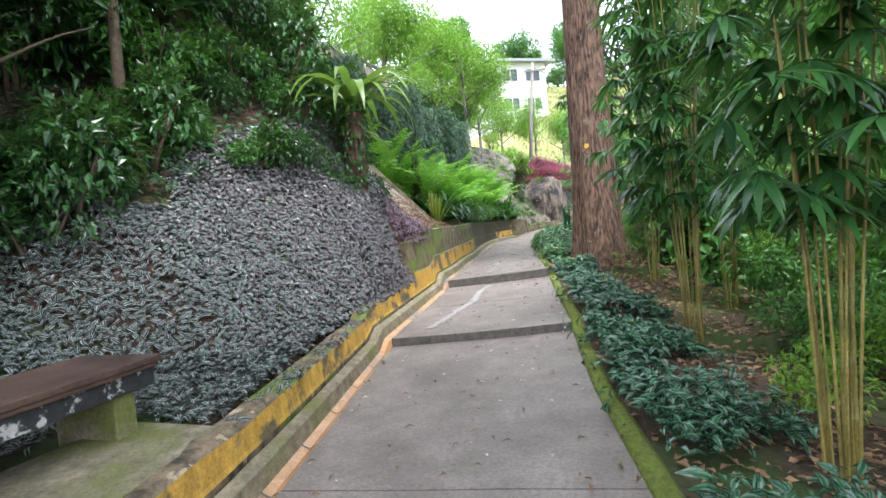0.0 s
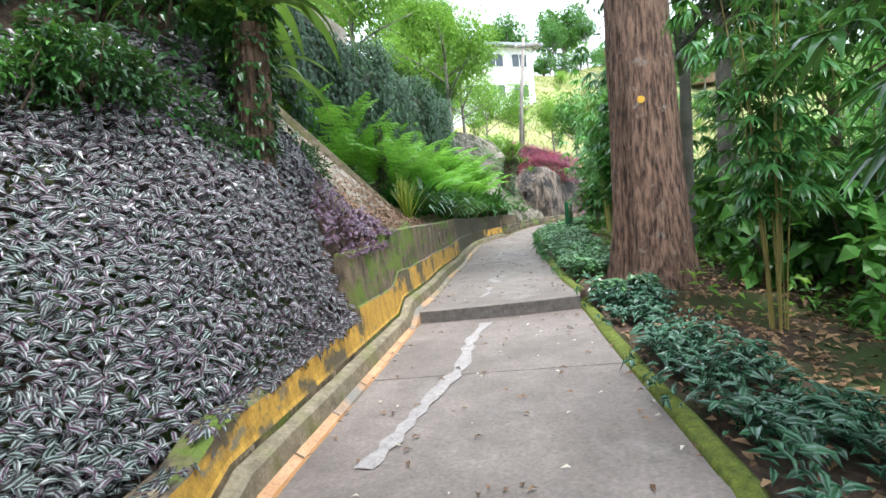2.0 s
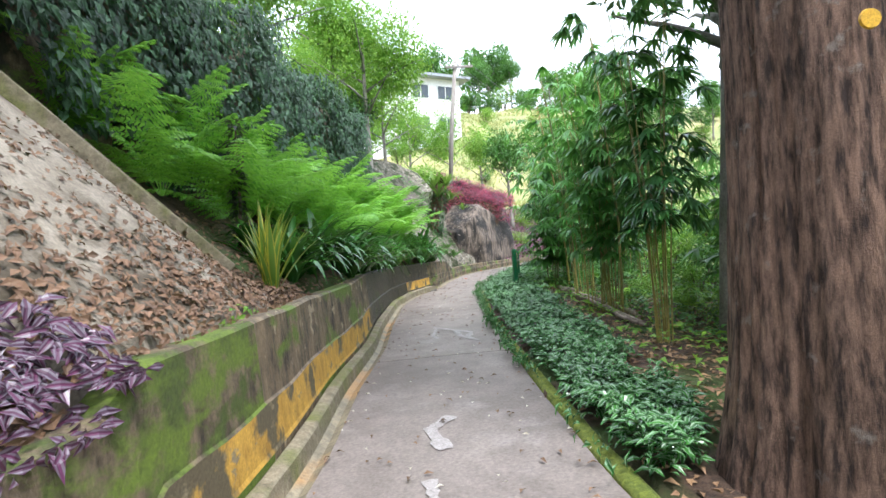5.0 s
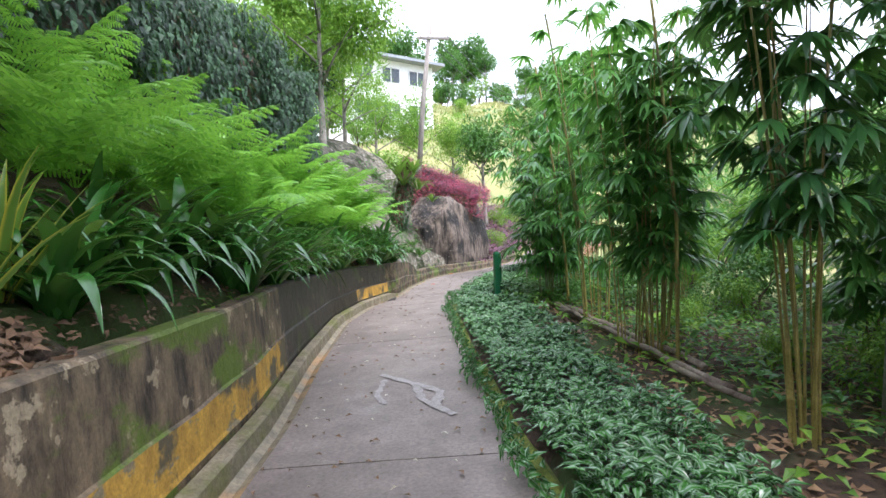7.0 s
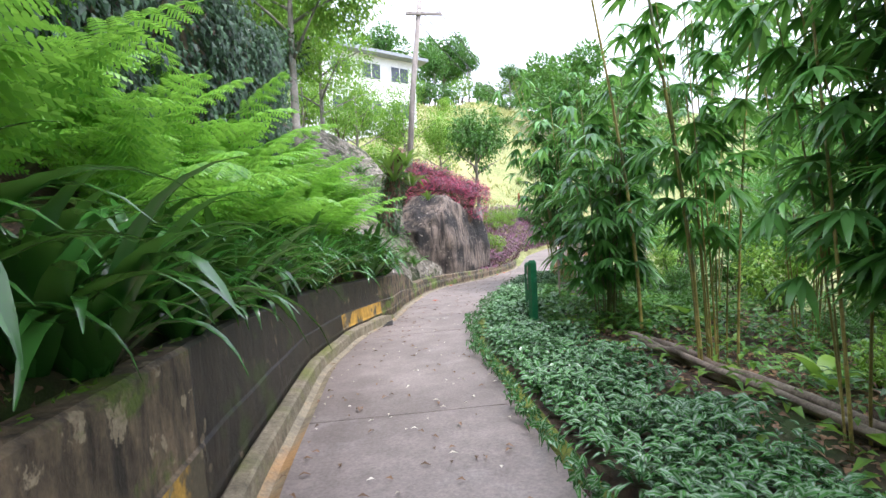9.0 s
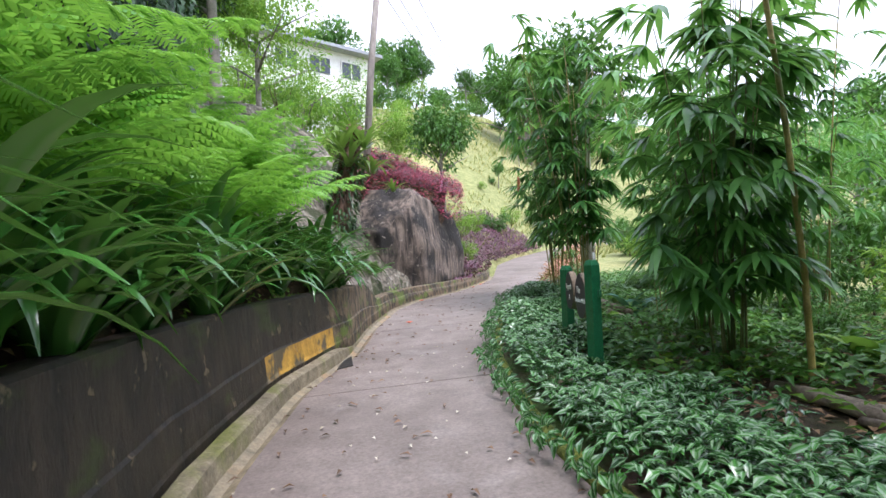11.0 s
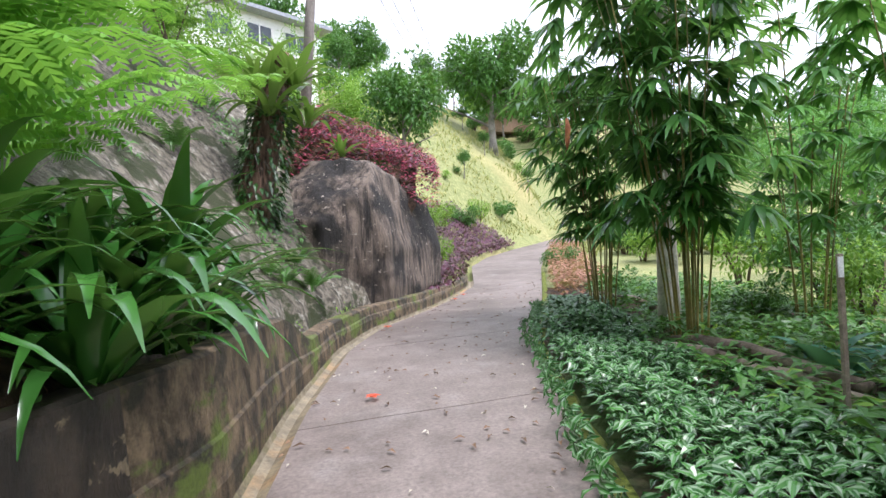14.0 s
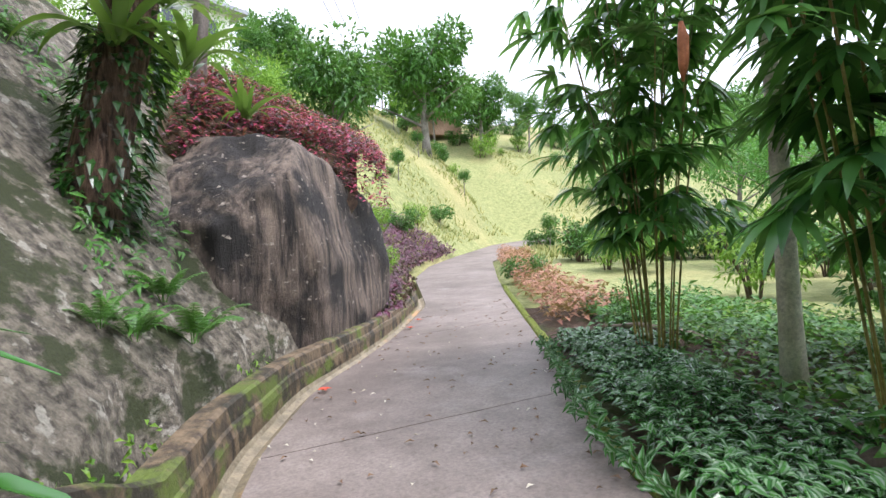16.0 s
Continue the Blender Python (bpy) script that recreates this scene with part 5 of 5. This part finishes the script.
def lettering(text, parent, size, x, z, tilt=0.0):
    cu = bpy.data.curves.new("lettering", "FONT")
    cu.body, cu.size, cu.align_x, cu.extrude = text, size, "CENTER", 0.002
    tmp = bpy.data.objects.new("lettering", cu)
    scene.collection.objects.link(tmp)
    me = bpy.data.meshes.new_from_object(tmp.evaluated_get(bpy.context.evaluated_depsgraph_get()))
    bpy.data.objects.remove(tmp)
    me.materials.clear()
    me.materials.append(M_WHITE)
    o = new("lettering", me)
    o.parent = parent
    o.matrix_basis = pose(x, -0.036, z, 90, tilt, 0)
    return o


def board(x, y, z, rx, rz, turn, lines):
    bm = bmesh.new()
    bmesh.ops.create_cone(bm, cap_ends=True, segments=32, radius1=1, radius2=1, depth=0.065, matrix=pose(0, 0, 0, 90))
    for v in bm.verts:
        a = math.atan2(v.co.z, v.co.x)
        f = 1 + 0.03 * math.sin(3 * a + x * 5) + 0.02 * math.sin(5 * a)
        v.co.x *= rx * f
        v.co.z *= rz * f
    bmesh.ops.bevel(bm, geom=[e for e in bm.edges if len(e.link_faces) == 2 and abs(e.link_faces[0].normal.y - e.link_faces[1].normal.y) > 0.5], offset=0.006, segments=2, affect="EDGES")
    for f in bm.faces:
        f.material_index = 0 if f.normal.y < -0.5 else 1
    o = part("board", bm, [M_BLACK, M_SLICE], sign, "round black-painted log slice with white hand lettering")
    o.matrix_basis = pose(x - 0.36, y - 21.1, z - 0.6, 0, 0, turn)
    for text, size, dx, dz in lines:
        lettering(text, o, size, dx, dz)
    return o


board(0.345, 21.0, 1.295, 0.205, 0.22, -96.6, [("The", 0.095, -0.06, 0.03), ("Bamboo Walk", 0.064, 0.0, -0.06)])
board(0.385, 21.42, 1.325, 0.175, 0.195, -96.6, [("Bypath", 0.084, 0.0, 0.02), ("A", 0.084, 0.02, -0.09)])
for z in (1.34,):
    bm = bmesh.new()
    a, b = Vector((P1[0] - 0.36 + 0.05, P1[1] - 21.1 + 0.03, z - 0.6)), Vector((P0[0] - 0.36 + 0.05, P0[1] - 21.1, z - 0.62))
    box_bm(bm, ((b - a).length + 0.2, 0.03, 0.06), Matrix.Translation((a + b) / 2) @ (b - a).to_track_quat("X", "Z").to_matrix().to_4x4(), 0.004)
    part("rail", bm, M_GREEN, sign)

# plant label on a thin stake
stake = empty("label_stake", 1.19, 22.77, ground_z(1.19, 22.77), "thin weathered wooden stake with a small white plant label", "stake")
bm = bmesh.new()
box_bm(bm, (0.03, 0.022, 1.34), Matrix.Translation((0, 0, 0.37)), 0.003)
part("post", bm, M_LOG, stake)
bm = bmesh.new()
box_bm(bm, (0.035, 0.006, 0.11), Matrix.Translation((-0.012, -0.016, 0.97)), 0.001)
part("label", bm, M_WHITE, stake, "small white label")

# ---- bench ----
M_BENCH = surface("dark brown bench top", (0.055, 0.028, 0.02), (0.12, 0.07, 0.05), 8, 0.6, 0.3, 0.008, (0.035, 0.02, 0.015), 1.5, (0.5, 0.7), (1, 0.3, 1))
M_METAL = surface("chipped black paint", (0.012, 0.013, 0.016), (0.035, 0.036, 0.04), 9, 0.5, 0.3, 0.006, (0.42, 0.41, 0.40), 7.0, (0.56, 0.60))
bench = empty("bench", -1.86, 0.4, 0.1, "low bench with a dark worn wooden top on concrete supports", "bench")
for nm, size, loc, mat in (("seat", (0.72, 1.94, 0.045), (0, 0, 0.52), M_BENCH), ("edge_strip", (0.03, 1.9, 0.03), (0.335, 0, 0.482), M_BENCH), ("apron", (0.035, 1.86, 0.12), (0.30, 0, 0.405), M_METAL), ("apron", (0.035, 1.86, 0.12), (-0.30, 0, 0.405), M_METAL), ("crossbar", (0.56, 0.05, 0.08), (0, 0.86, 0.41), M_METAL), ("support", (0.5, 0.16, 0.5), (0.04, 0.70, 0.10), M_LEDGE), ("support", (0.5, 0.16, 0.5), (0.04, -0.70, 0.10), M_LEDGE)):
    bm = bmesh.new()
    box_bm(bm, size, Matrix.Translation(loc), 0.01)
    part(nm, bm, mat, bench)
verts, faces = [], []
for i in range(13):
    y = -3.6 + 4.9 * i / 12
    l, z = path_left(y) - 0.47, path_z(y) + wall_top(y)
    w = 0.95 + 0.12 * wob(5, y, 1.2) - 0.35 * max(0.0, y - 0.8)
    verts += [(l, y, z - 0.3), (l, y, z + 0.006), (l - w, y, z + 0.03), (l - w - 0.04, y, z - 0.3)]
faces = [(4 * i + k, 4 * i + k + 1, 4 * i + k + 5, 4 * i + k + 4) for i in range(12) for k in range(3)] + [(0, 1, 2, 3), (51, 50, 49, 48)]
tagged(mesh_of("pavement", verts, faces, M_LEDGE, None, False), "mossy concrete apron between the bench and the low wall", "concrete", kind="structure")

# ---- step edges ----
for y in (4.6, 8.6):
    l, r = path_left(y), path_right(y)
    bm = bmesh.new()
    n = 16
    za, zb = path_z(y - 0.02), path_z(y + 0.02)
    rows = []
    for i in range(n + 1):
        x = l + (r - l) * i / n
        dy = 0.05 * math.sin(math.pi * i / n) + 0.012 * wob(x, y, 3.0)
        c = path_z(y, x) - path_z(y)
        rows.append([bm.verts.new(v) for v in ((x, y - 0.06 - dy, za + c - 0.06), (x, y - 0.065 - dy, zb + c - 0.004), (x, y - 0.05 - dy, zb + c + 0.006), (x, y + 0.16, zb + c + 0.006), (x, y + 0.16, za + c - 0.06))])
    for a, b in zip(rows, rows[1:]):
        for k in range(5):
            f = bm.faces.new((a[k], b[k], b[(k + 1) % 5], a[(k + 1) % 5]))
            f.material_index = 0 if k == 0 else 1
    bm.faces.new(rows[0][::-1])
    bm.faces.new(rows[-1])
    bmesh.ops.recalc_face_normals(bm, faces=bm.faces)
    tagged(link("step", bm, [M_RISER, M_PATH]), "concrete step with a dark damp riser across the path", "step", kind="structure")

# ---- pale cement smears on the path ----
M_SMEAR = surface("pale cement smear", (0.25, 0.225, 0.21), (0.37, 0.34, 0.325), 12, 0.8, 0.3)
for pts, wd in (([(-0.75, 4.9), (-0.62, 5.8), (-0.55, 6.6), (-0.6, 7.6), (-0.58, 8.3)], 0.19), ([(-0.75, 9.1), (-0.7, 9.5), (-0.8, 9.9)], 0.13), ([(-0.7, 10.3), (-0.85, 10.7), (-0.7, 11.0)], 0.1), ([(-1.3, 15.3), (-0.95, 14.9), (-0.85, 14.4), (-0.5, 13.9)], 0.06), ([(-1.25, 15.1), (-1.28, 14.6), (-1.15, 14.3)], 0.05), ([(-0.95, 14.9), (-0.7, 14.6), (-0.72, 14.1)], 0.07)):
    rng, rows, n = random.Random(len(pts) + int(100 * wd)), [], 0
    verts, faces = [], []
    for (ax, ay), (bx, by) in zip(pts, pts[1:]):
        for i in range(8):
            x, y = ax + (bx - ax) * i / 8, ay + (by - ay) * i / 8
            w = wd * (rng.uniform(0.14, 0.42) if wd > 0.1 else rng.uniform(0.35, 0.8))
            nx, ny = -(by - ay), bx - ax
            ln = math.hypot(nx, ny)
            x += 0.015 * math.sin(4 * y)
            for s in (-1, 0, 1):
                px, py = x + nx / ln * w * s, y + ny / ln * w * s
                verts.append((px, py, path_z(py, px) + (0.0125 if s == 0 else 0.0085)))
    m = len(verts) // 3
    faces = [(3 * i + k, 3 * i + k + 1, 3 * i + k + 4, 3 * i + k + 3) for i in range(m - 1) for k in (0, 1)]
    tagged(mesh_of("trim_cement", verts, faces, M_SMEAR), "pale cement smear on the concrete path", "cement", kind="structure")

# ---- drain outlet and hole in the wall ----
# solid plate and plug; the holes' inner shade is put into their near-black colour
M_HOLE_SHADE = surface("near black for shade in hollows", (0.008, 0.007, 0.006), (0.02, 0.018, 0.015), 10, 0.6, 0.3)
bm = bmesh.new()
spots = ((-1.95, 22.06), (-2.12, 21.94), (-2.08, 22.35), (-2.0, 22.58))
vs = [bm.verts.new((x, y, path_z(y, x) + h)) for h in (0.002, 0.014) for x, y in spots]
for f in ((0, 1, 2, 3), (7, 6, 5, 4), (0, 1, 5, 4), (1, 2, 6, 5), (2, 3, 7, 6), (3, 0, 4, 7)):
    bm.faces.new([vs[i] for i in f])
bmesh.ops.recalc_face_normals(bm, faces=bm.faces)
tagged(link("drain_cover", bm, [M_HOLE_SHADE]), "flat near-black plate for the shade in a broken drain opening beside the path", "drain")
bm = bmesh.new()
tube_bm(bm, [(-2.3, 25.5, 0.98), (-1.86, 25.3, 0.96)], [0.1, 0.105], 14)
tagged(link("weep_hole", bm, M_HOLE_SHADE), "round near-black plug for the dark inside of a weep hole in the wall", "drain")


verts, faces = [], []
for k in range(20):
    y = -3.4 + 0.66 * k
    for e in (-0.008, 0.008):
        l, z = path_left(y + e), path_z(y + e)
        verts += [(l - 0.152, y + e, z - 0.024), (l - 0.09, y + e, z - 0.053), (l - 0.006, y + e, z - 0.014)]
    o = 6 * k
    faces += [(o, o + 1, o + 4, o + 3), (o + 1, o + 2, o + 5, o + 4)]
tagged(mesh_of("trim_joint", verts, faces, M_RISER), "dark joints between the gutter's half pipes", "joint", kind="structure")
FRINGE = [frond_mesh(0.55, 0.2, 13, k, L_MID, 1.6) for k in (7, 8)]
for k, (x, y, sc) in enumerate(((-1.81, 28.01, 1.0), (-2.11, 27.40, 0.7), (-2.04, 28.16, 0.8), (-3.46, 27.67, 0.9), (-3.43, 29.55, 0.8), (-2.26, 27.19, 0.6))):
    fern(x, y, ground_z(x, y), FRINGE, 11, sc, 140 + k, "small dark green fern rooted in a crack of the rock", 0)
for f_ in FRINGE:
    bpy.data.objects.remove(f_)

# ---- fallen leaves, flowers on the path ----
def path_spot(rng):
    y = rng.uniform(0, 34)
    u = rng.choice([rng.uniform(0, 1), rng.beta(0.5, 0.5)])
    x = path_left(y) + (path_right(y) - path_left(y)) * u
    return x, y


for nm, mat, count, size, label, seed in (("fallen_leaves", L_LITTER, 650, 0.07, "small brown leaves fallen on the path", 21), ("pale_litter", L_PALE, 320, 0.052, "pale dry petals and leaf scraps on the path", 22)):
    rng = np.random.default_rng(seed)
    base, way, up = [], [], []
    for k in range(count):
        x, y = path_spot(rng)
        a = rng.uniform(0, 6.28)
        base.append((x, y, path_z(y, x) + 0.014))
        way.append((math.cos(a), math.sin(a), 0.12))
        up.append((rng.normal(0, 0.2), rng.normal(0, 0.2), 1))
    tagged(small_leaves(nm, mat, base, way, up, size * rng.uniform(0.4, 1.3, count), size * 0.42, 0.3), label, "fallen leaves", kind="stuff")
M_HIB = leafy("red petal", (0.55, 0.03, 0.02), (0.75, 0.09, 0.04), 0.5)
for k, (x, y) in enumerate(((-1.2, 24.75), (-0.74, 28.45), (1.35, 32.3), (1.0, 31.6))):
    ang = np.linspace(0, 6.28, 6)[:5] + k
    f = small_leaves("fallen_flower", M_HIB, np.stack([0.01 * np.cos(ang), 0.01 * np.sin(ang), np.full(5, 0.02)], 1), np.stack([np.cos(ang), np.sin(ang), np.full(5, 0.35)], 1), np.tile([0, 0, 1.0], (5, 1)), 0.065, 0.055)
    tagged_at(f, x, y, path_z(y, x) + 0.005, "red fallen flower on the concrete path", "flower", "fallen red flowers")

# ---- distance: house, pole, trees ----
M_PLASTER = surface("white house plaster", (0.70, 0.70, 0.68), (0.82, 0.82, 0.80), 3, 0.8, 0.2)
M_ROOF = surface("grey roof sheet", (0.20, 0.22, 0.25), (0.34, 0.36, 0.39), 5, 0.6, 0.3)
M_GLASS = surface("dark window glass", (0.03, 0.04, 0.05), (0.07, 0.09, 0.11), 2, 0.1, 0.0)
house = empty("house", -9.4, 59.6, 12.86, "white two-storey house with a grey roof on the hill", "house")
bm = bmesh.new()
house.rotation_euler = (0, 0, radians(33))
box_bm(bm, (11.5, 8, 13), Matrix.Translation((0, 0, -0.8)))
part("wall", bm, M_PLASTER, house)
bm = bmesh.new()
vs = [bm.verts.new(v) for v in ((-6.6, -4.9, 5.6), (6.6, -4.9, 5.6), (6.6, 4.9, 5.6), (-6.6, 4.9, 5.6), (-6.6, -4.9, 5.85), (6.6, -4.9, 5.85), (6.6, 4.9, 5.85), (-6.6, 4.9, 5.85), (-5, 0, 7.2), (5, 0, 7.2))]
for f in ((0, 1, 2, 3), (0, 1, 5, 4), (1, 2, 6, 5), (2, 3, 7, 6), (3, 0, 4, 7), (4, 5, 9, 8), (5, 6, 9), (6, 7, 8, 9), (7, 4, 8)):
    bm.faces.new([vs[i] for i in f])
bmesh.ops.recalc_face_normals(bm, faces=bm.faces)
part("roof", bm, M_ROOF, house)
for i in range(4):
    for z in (1.2, 4.3):
        bm = bmesh.new()
        box_bm(bm, (1.7, 0.1, 1.2), Matrix.Translation((-4 + 2.7 * i, -4.03, z)))
        wdw = part("window", bm, M_GLASS, house)
        for dx in (-0.87, 0, 0.87):
            bm = bmesh.new()
            box_bm(bm, (0.07, 0.1, 1.3), Matrix.Translation((-4 + 2.7 * i + dx, -4.09, z)))
            part("frame", bm, M_PLASTER, wdw)

pole = empty("utility_pole", -2.1, 31.6, 4.6, "leaning grey utility pole with a crossarm", "pole")
M_POLE = surface("grey timber pole", (0.16, 0.14, 0.12), (0.36, 0.32, 0.29), 8, 0.85, 0.4, 0.01, None, 1, (0.5, 0.6), (1, 1, 0.2))
bm = bmesh.new()
tube_bm(bm, [(0, 0, -1.2), (0.35, 0, 3.0), (0.72, 0, 6.2)], [0.115, 0.1, 0.085], 12)
part("mast", bm, M_POLE, pole, smooth=True)
bm = bmesh.new()
box_bm(bm, (1.3, 0.08, 0.1), pose(0.85, -0.1, 5.7, 0, 3, 0), 0.01)
part("crossarm", bm, M_POLE, pole)
for dx in (0.3, 0.7, 1.35):
    bm = bmesh.new()
    tube_bm(bm, [(dx, -0.1, 5.72), (dx, -0.1, 5.8), (dx, -0.1, 5.86)], [0.03, 0.045, 0.02], 8)
    part("insulator", bm, M_PLASTER, pole)
M_CABLE = surface("black cable", (0.02, 0.02, 0.02), (0.04, 0.04, 0.04), 20, 0.6, 0.1)
for dx, dz in ((0.3, 0), (0.7, 0.05), (1.35, 0.0)):
    bm = bmesh.new()
    a, b = Vector((-2.1 + dx, 31.5, 10.45 + dz)), Vector((8.5 + dx, 66, 19 + dz))
    tube_bm(bm, [a.lerp(b, i / 14) - Vector((0, 0, 2.4 * math.sin(math.pi * i / 14))) for i in range(15)], [0.018] * 15, 5)
    tagged(link("cable", bm, M_CABLE), "thin black overhead cable", "cable", "overhead cables")

mt = make_tree("tree", L_MID, M_GREYBARK, 7.4, 0.12, (1.75, 1.75, 2.1), 3600, 0.26, 0.1, 71, "rounded green tree on the slope", 0.42)
first(mt, 1.1, 39.2, 0, 1.0, ground_z(1.1, 39.2))
big_far = make_tree("tree", L_MID, M_GREYBARK, 11, 0.3, (4.6, 4.4, 3.9), 7500, 0.45, 0.2, 72, "large spreading tree on the grassy hill", 0.22)
first(big_far, 12.0, 64, 0, 1.2)
for x, y, s in ((1, 92, 1.2), (-14, 60, 1.1), (24, 80, 1.0), (36, 66, 1.1), (-20, 78, 1.4), (14, 96, 0.7), (48, 50, 1.2), (60, 75, 1.3), (30, 45, 0.8), (24, 36, 0.7), (18, 28, 0.7), (-6, 66, 0.9), (20, 96, 0.8)):
    put(big_far, x, y, rnd.uniform(0, 360), s)
rb = make_shrub("shrub", L_MID, (1.0, 1.0, 0.75), 1800, 0.14, 0.06, 73, "rounded clipped green bush beside the path's bend")
first(rb, 13.3, 48.5, 0, 1.0)
put(rb, 5.2, 35.4, 0, 0.62)
for x, y, s in ((3.2, 44.5, 0.9), (5, 47.5, 1.0), (7, 51, 0.9), (9.2, 54, 1.0), (2.0, 41.5, 0.9), (12, 70, 1.4), (8, 75, 1.5), (16, 72, 1.5), (1.4, 35.6, 0.7), (6, 79, 1.6)):
    put(bright_shrub if s < 1 else rb, x, y, rnd.uniform(0, 360), s)
for k in range(22):
    x, y = rnd.uniform(-4, 34), rnd.uniform(50, 84)
    if abs(x - path_left(min(y, 60))) > 4:
        put((bright_shrub, mid_shrub)[k % 2], x, y, rnd.uniform(0, 360), rnd.uniform(0.5, 1.3))
for k in range(44):
    x, y = -4 + 1.25 * k + rnd.uniform(-0.6, 0.6), rnd.uniform(78, 92)
    put((mid_shrub, rb, bright_shrub, mt)[k % 4], x, y, rnd.uniform(0, 360), rnd.uniform(1.4, 2.6) if k % 4 < 3 else rnd.uniform(0.9, 1.4))
L_GRASS = leafy("dry grass blade", (0.14, 0.19, 0.04), (0.38, 0.36, 0.13), 0.6, None, None, 0.3)
rng = np.random.default_rng(95)
base, way = [], []
while len(base) < 14000:
    x, y = rng.uniform(-6, 34), rng.uniform(40, 80)
    if path_left(min(y, 60)) - 1.0 < x < path_right(min(y, 60)) + 0.6 or wob(x, y, 0.35, 3.0) < -0.15:
        continue
    base.append((x, y, ground_z(x, y) - 0.02))
    way.append((rng.normal(0, 0.5), rng.normal(0, 0.5), 1.0))
tagged(small_leaves("grass", L_GRASS, base, way, np.tile([0, -1.0, 0.2], (len(base), 1)), rng.uniform(0.15, 0.55, len(base)), 0.09), "uneven dry yellow-green grass on the hill", "grass", kind="stuff")
for k in range(30):
    x, y = rnd.uniform(3, 26), rnd.uniform(44, 68)
    if x < path_left(min(y, 60)) - 2.5 or x > path_right(min(y, 60)) + 2.5:
        put((bright_shrub, mid_shrub, mt)[k % 3], x, y, rnd.uniform(0, 360), rnd.uniform(0.4, 0.9) if k % 3 < 2 else 0.3)
hut = empty("hut", 21, 88, ground_z(21, 88), "small brown house with a grey roof on the hill", "house")
bm = bmesh.new()
box_bm(bm, (6, 4, 3), Matrix.Translation((0, 0, 1.4)))
part("wall", bm, surface("brown house wall", (0.25, 0.16, 0.10), (0.38, 0.26, 0.18), 4), hut)
bm = bmesh.new()
box_bm(bm, (7.4, 5.2, 0.3), pose(0, 0, 3.1, 6, 0, 0))
part("roof", bm, M_ROOF, hut)
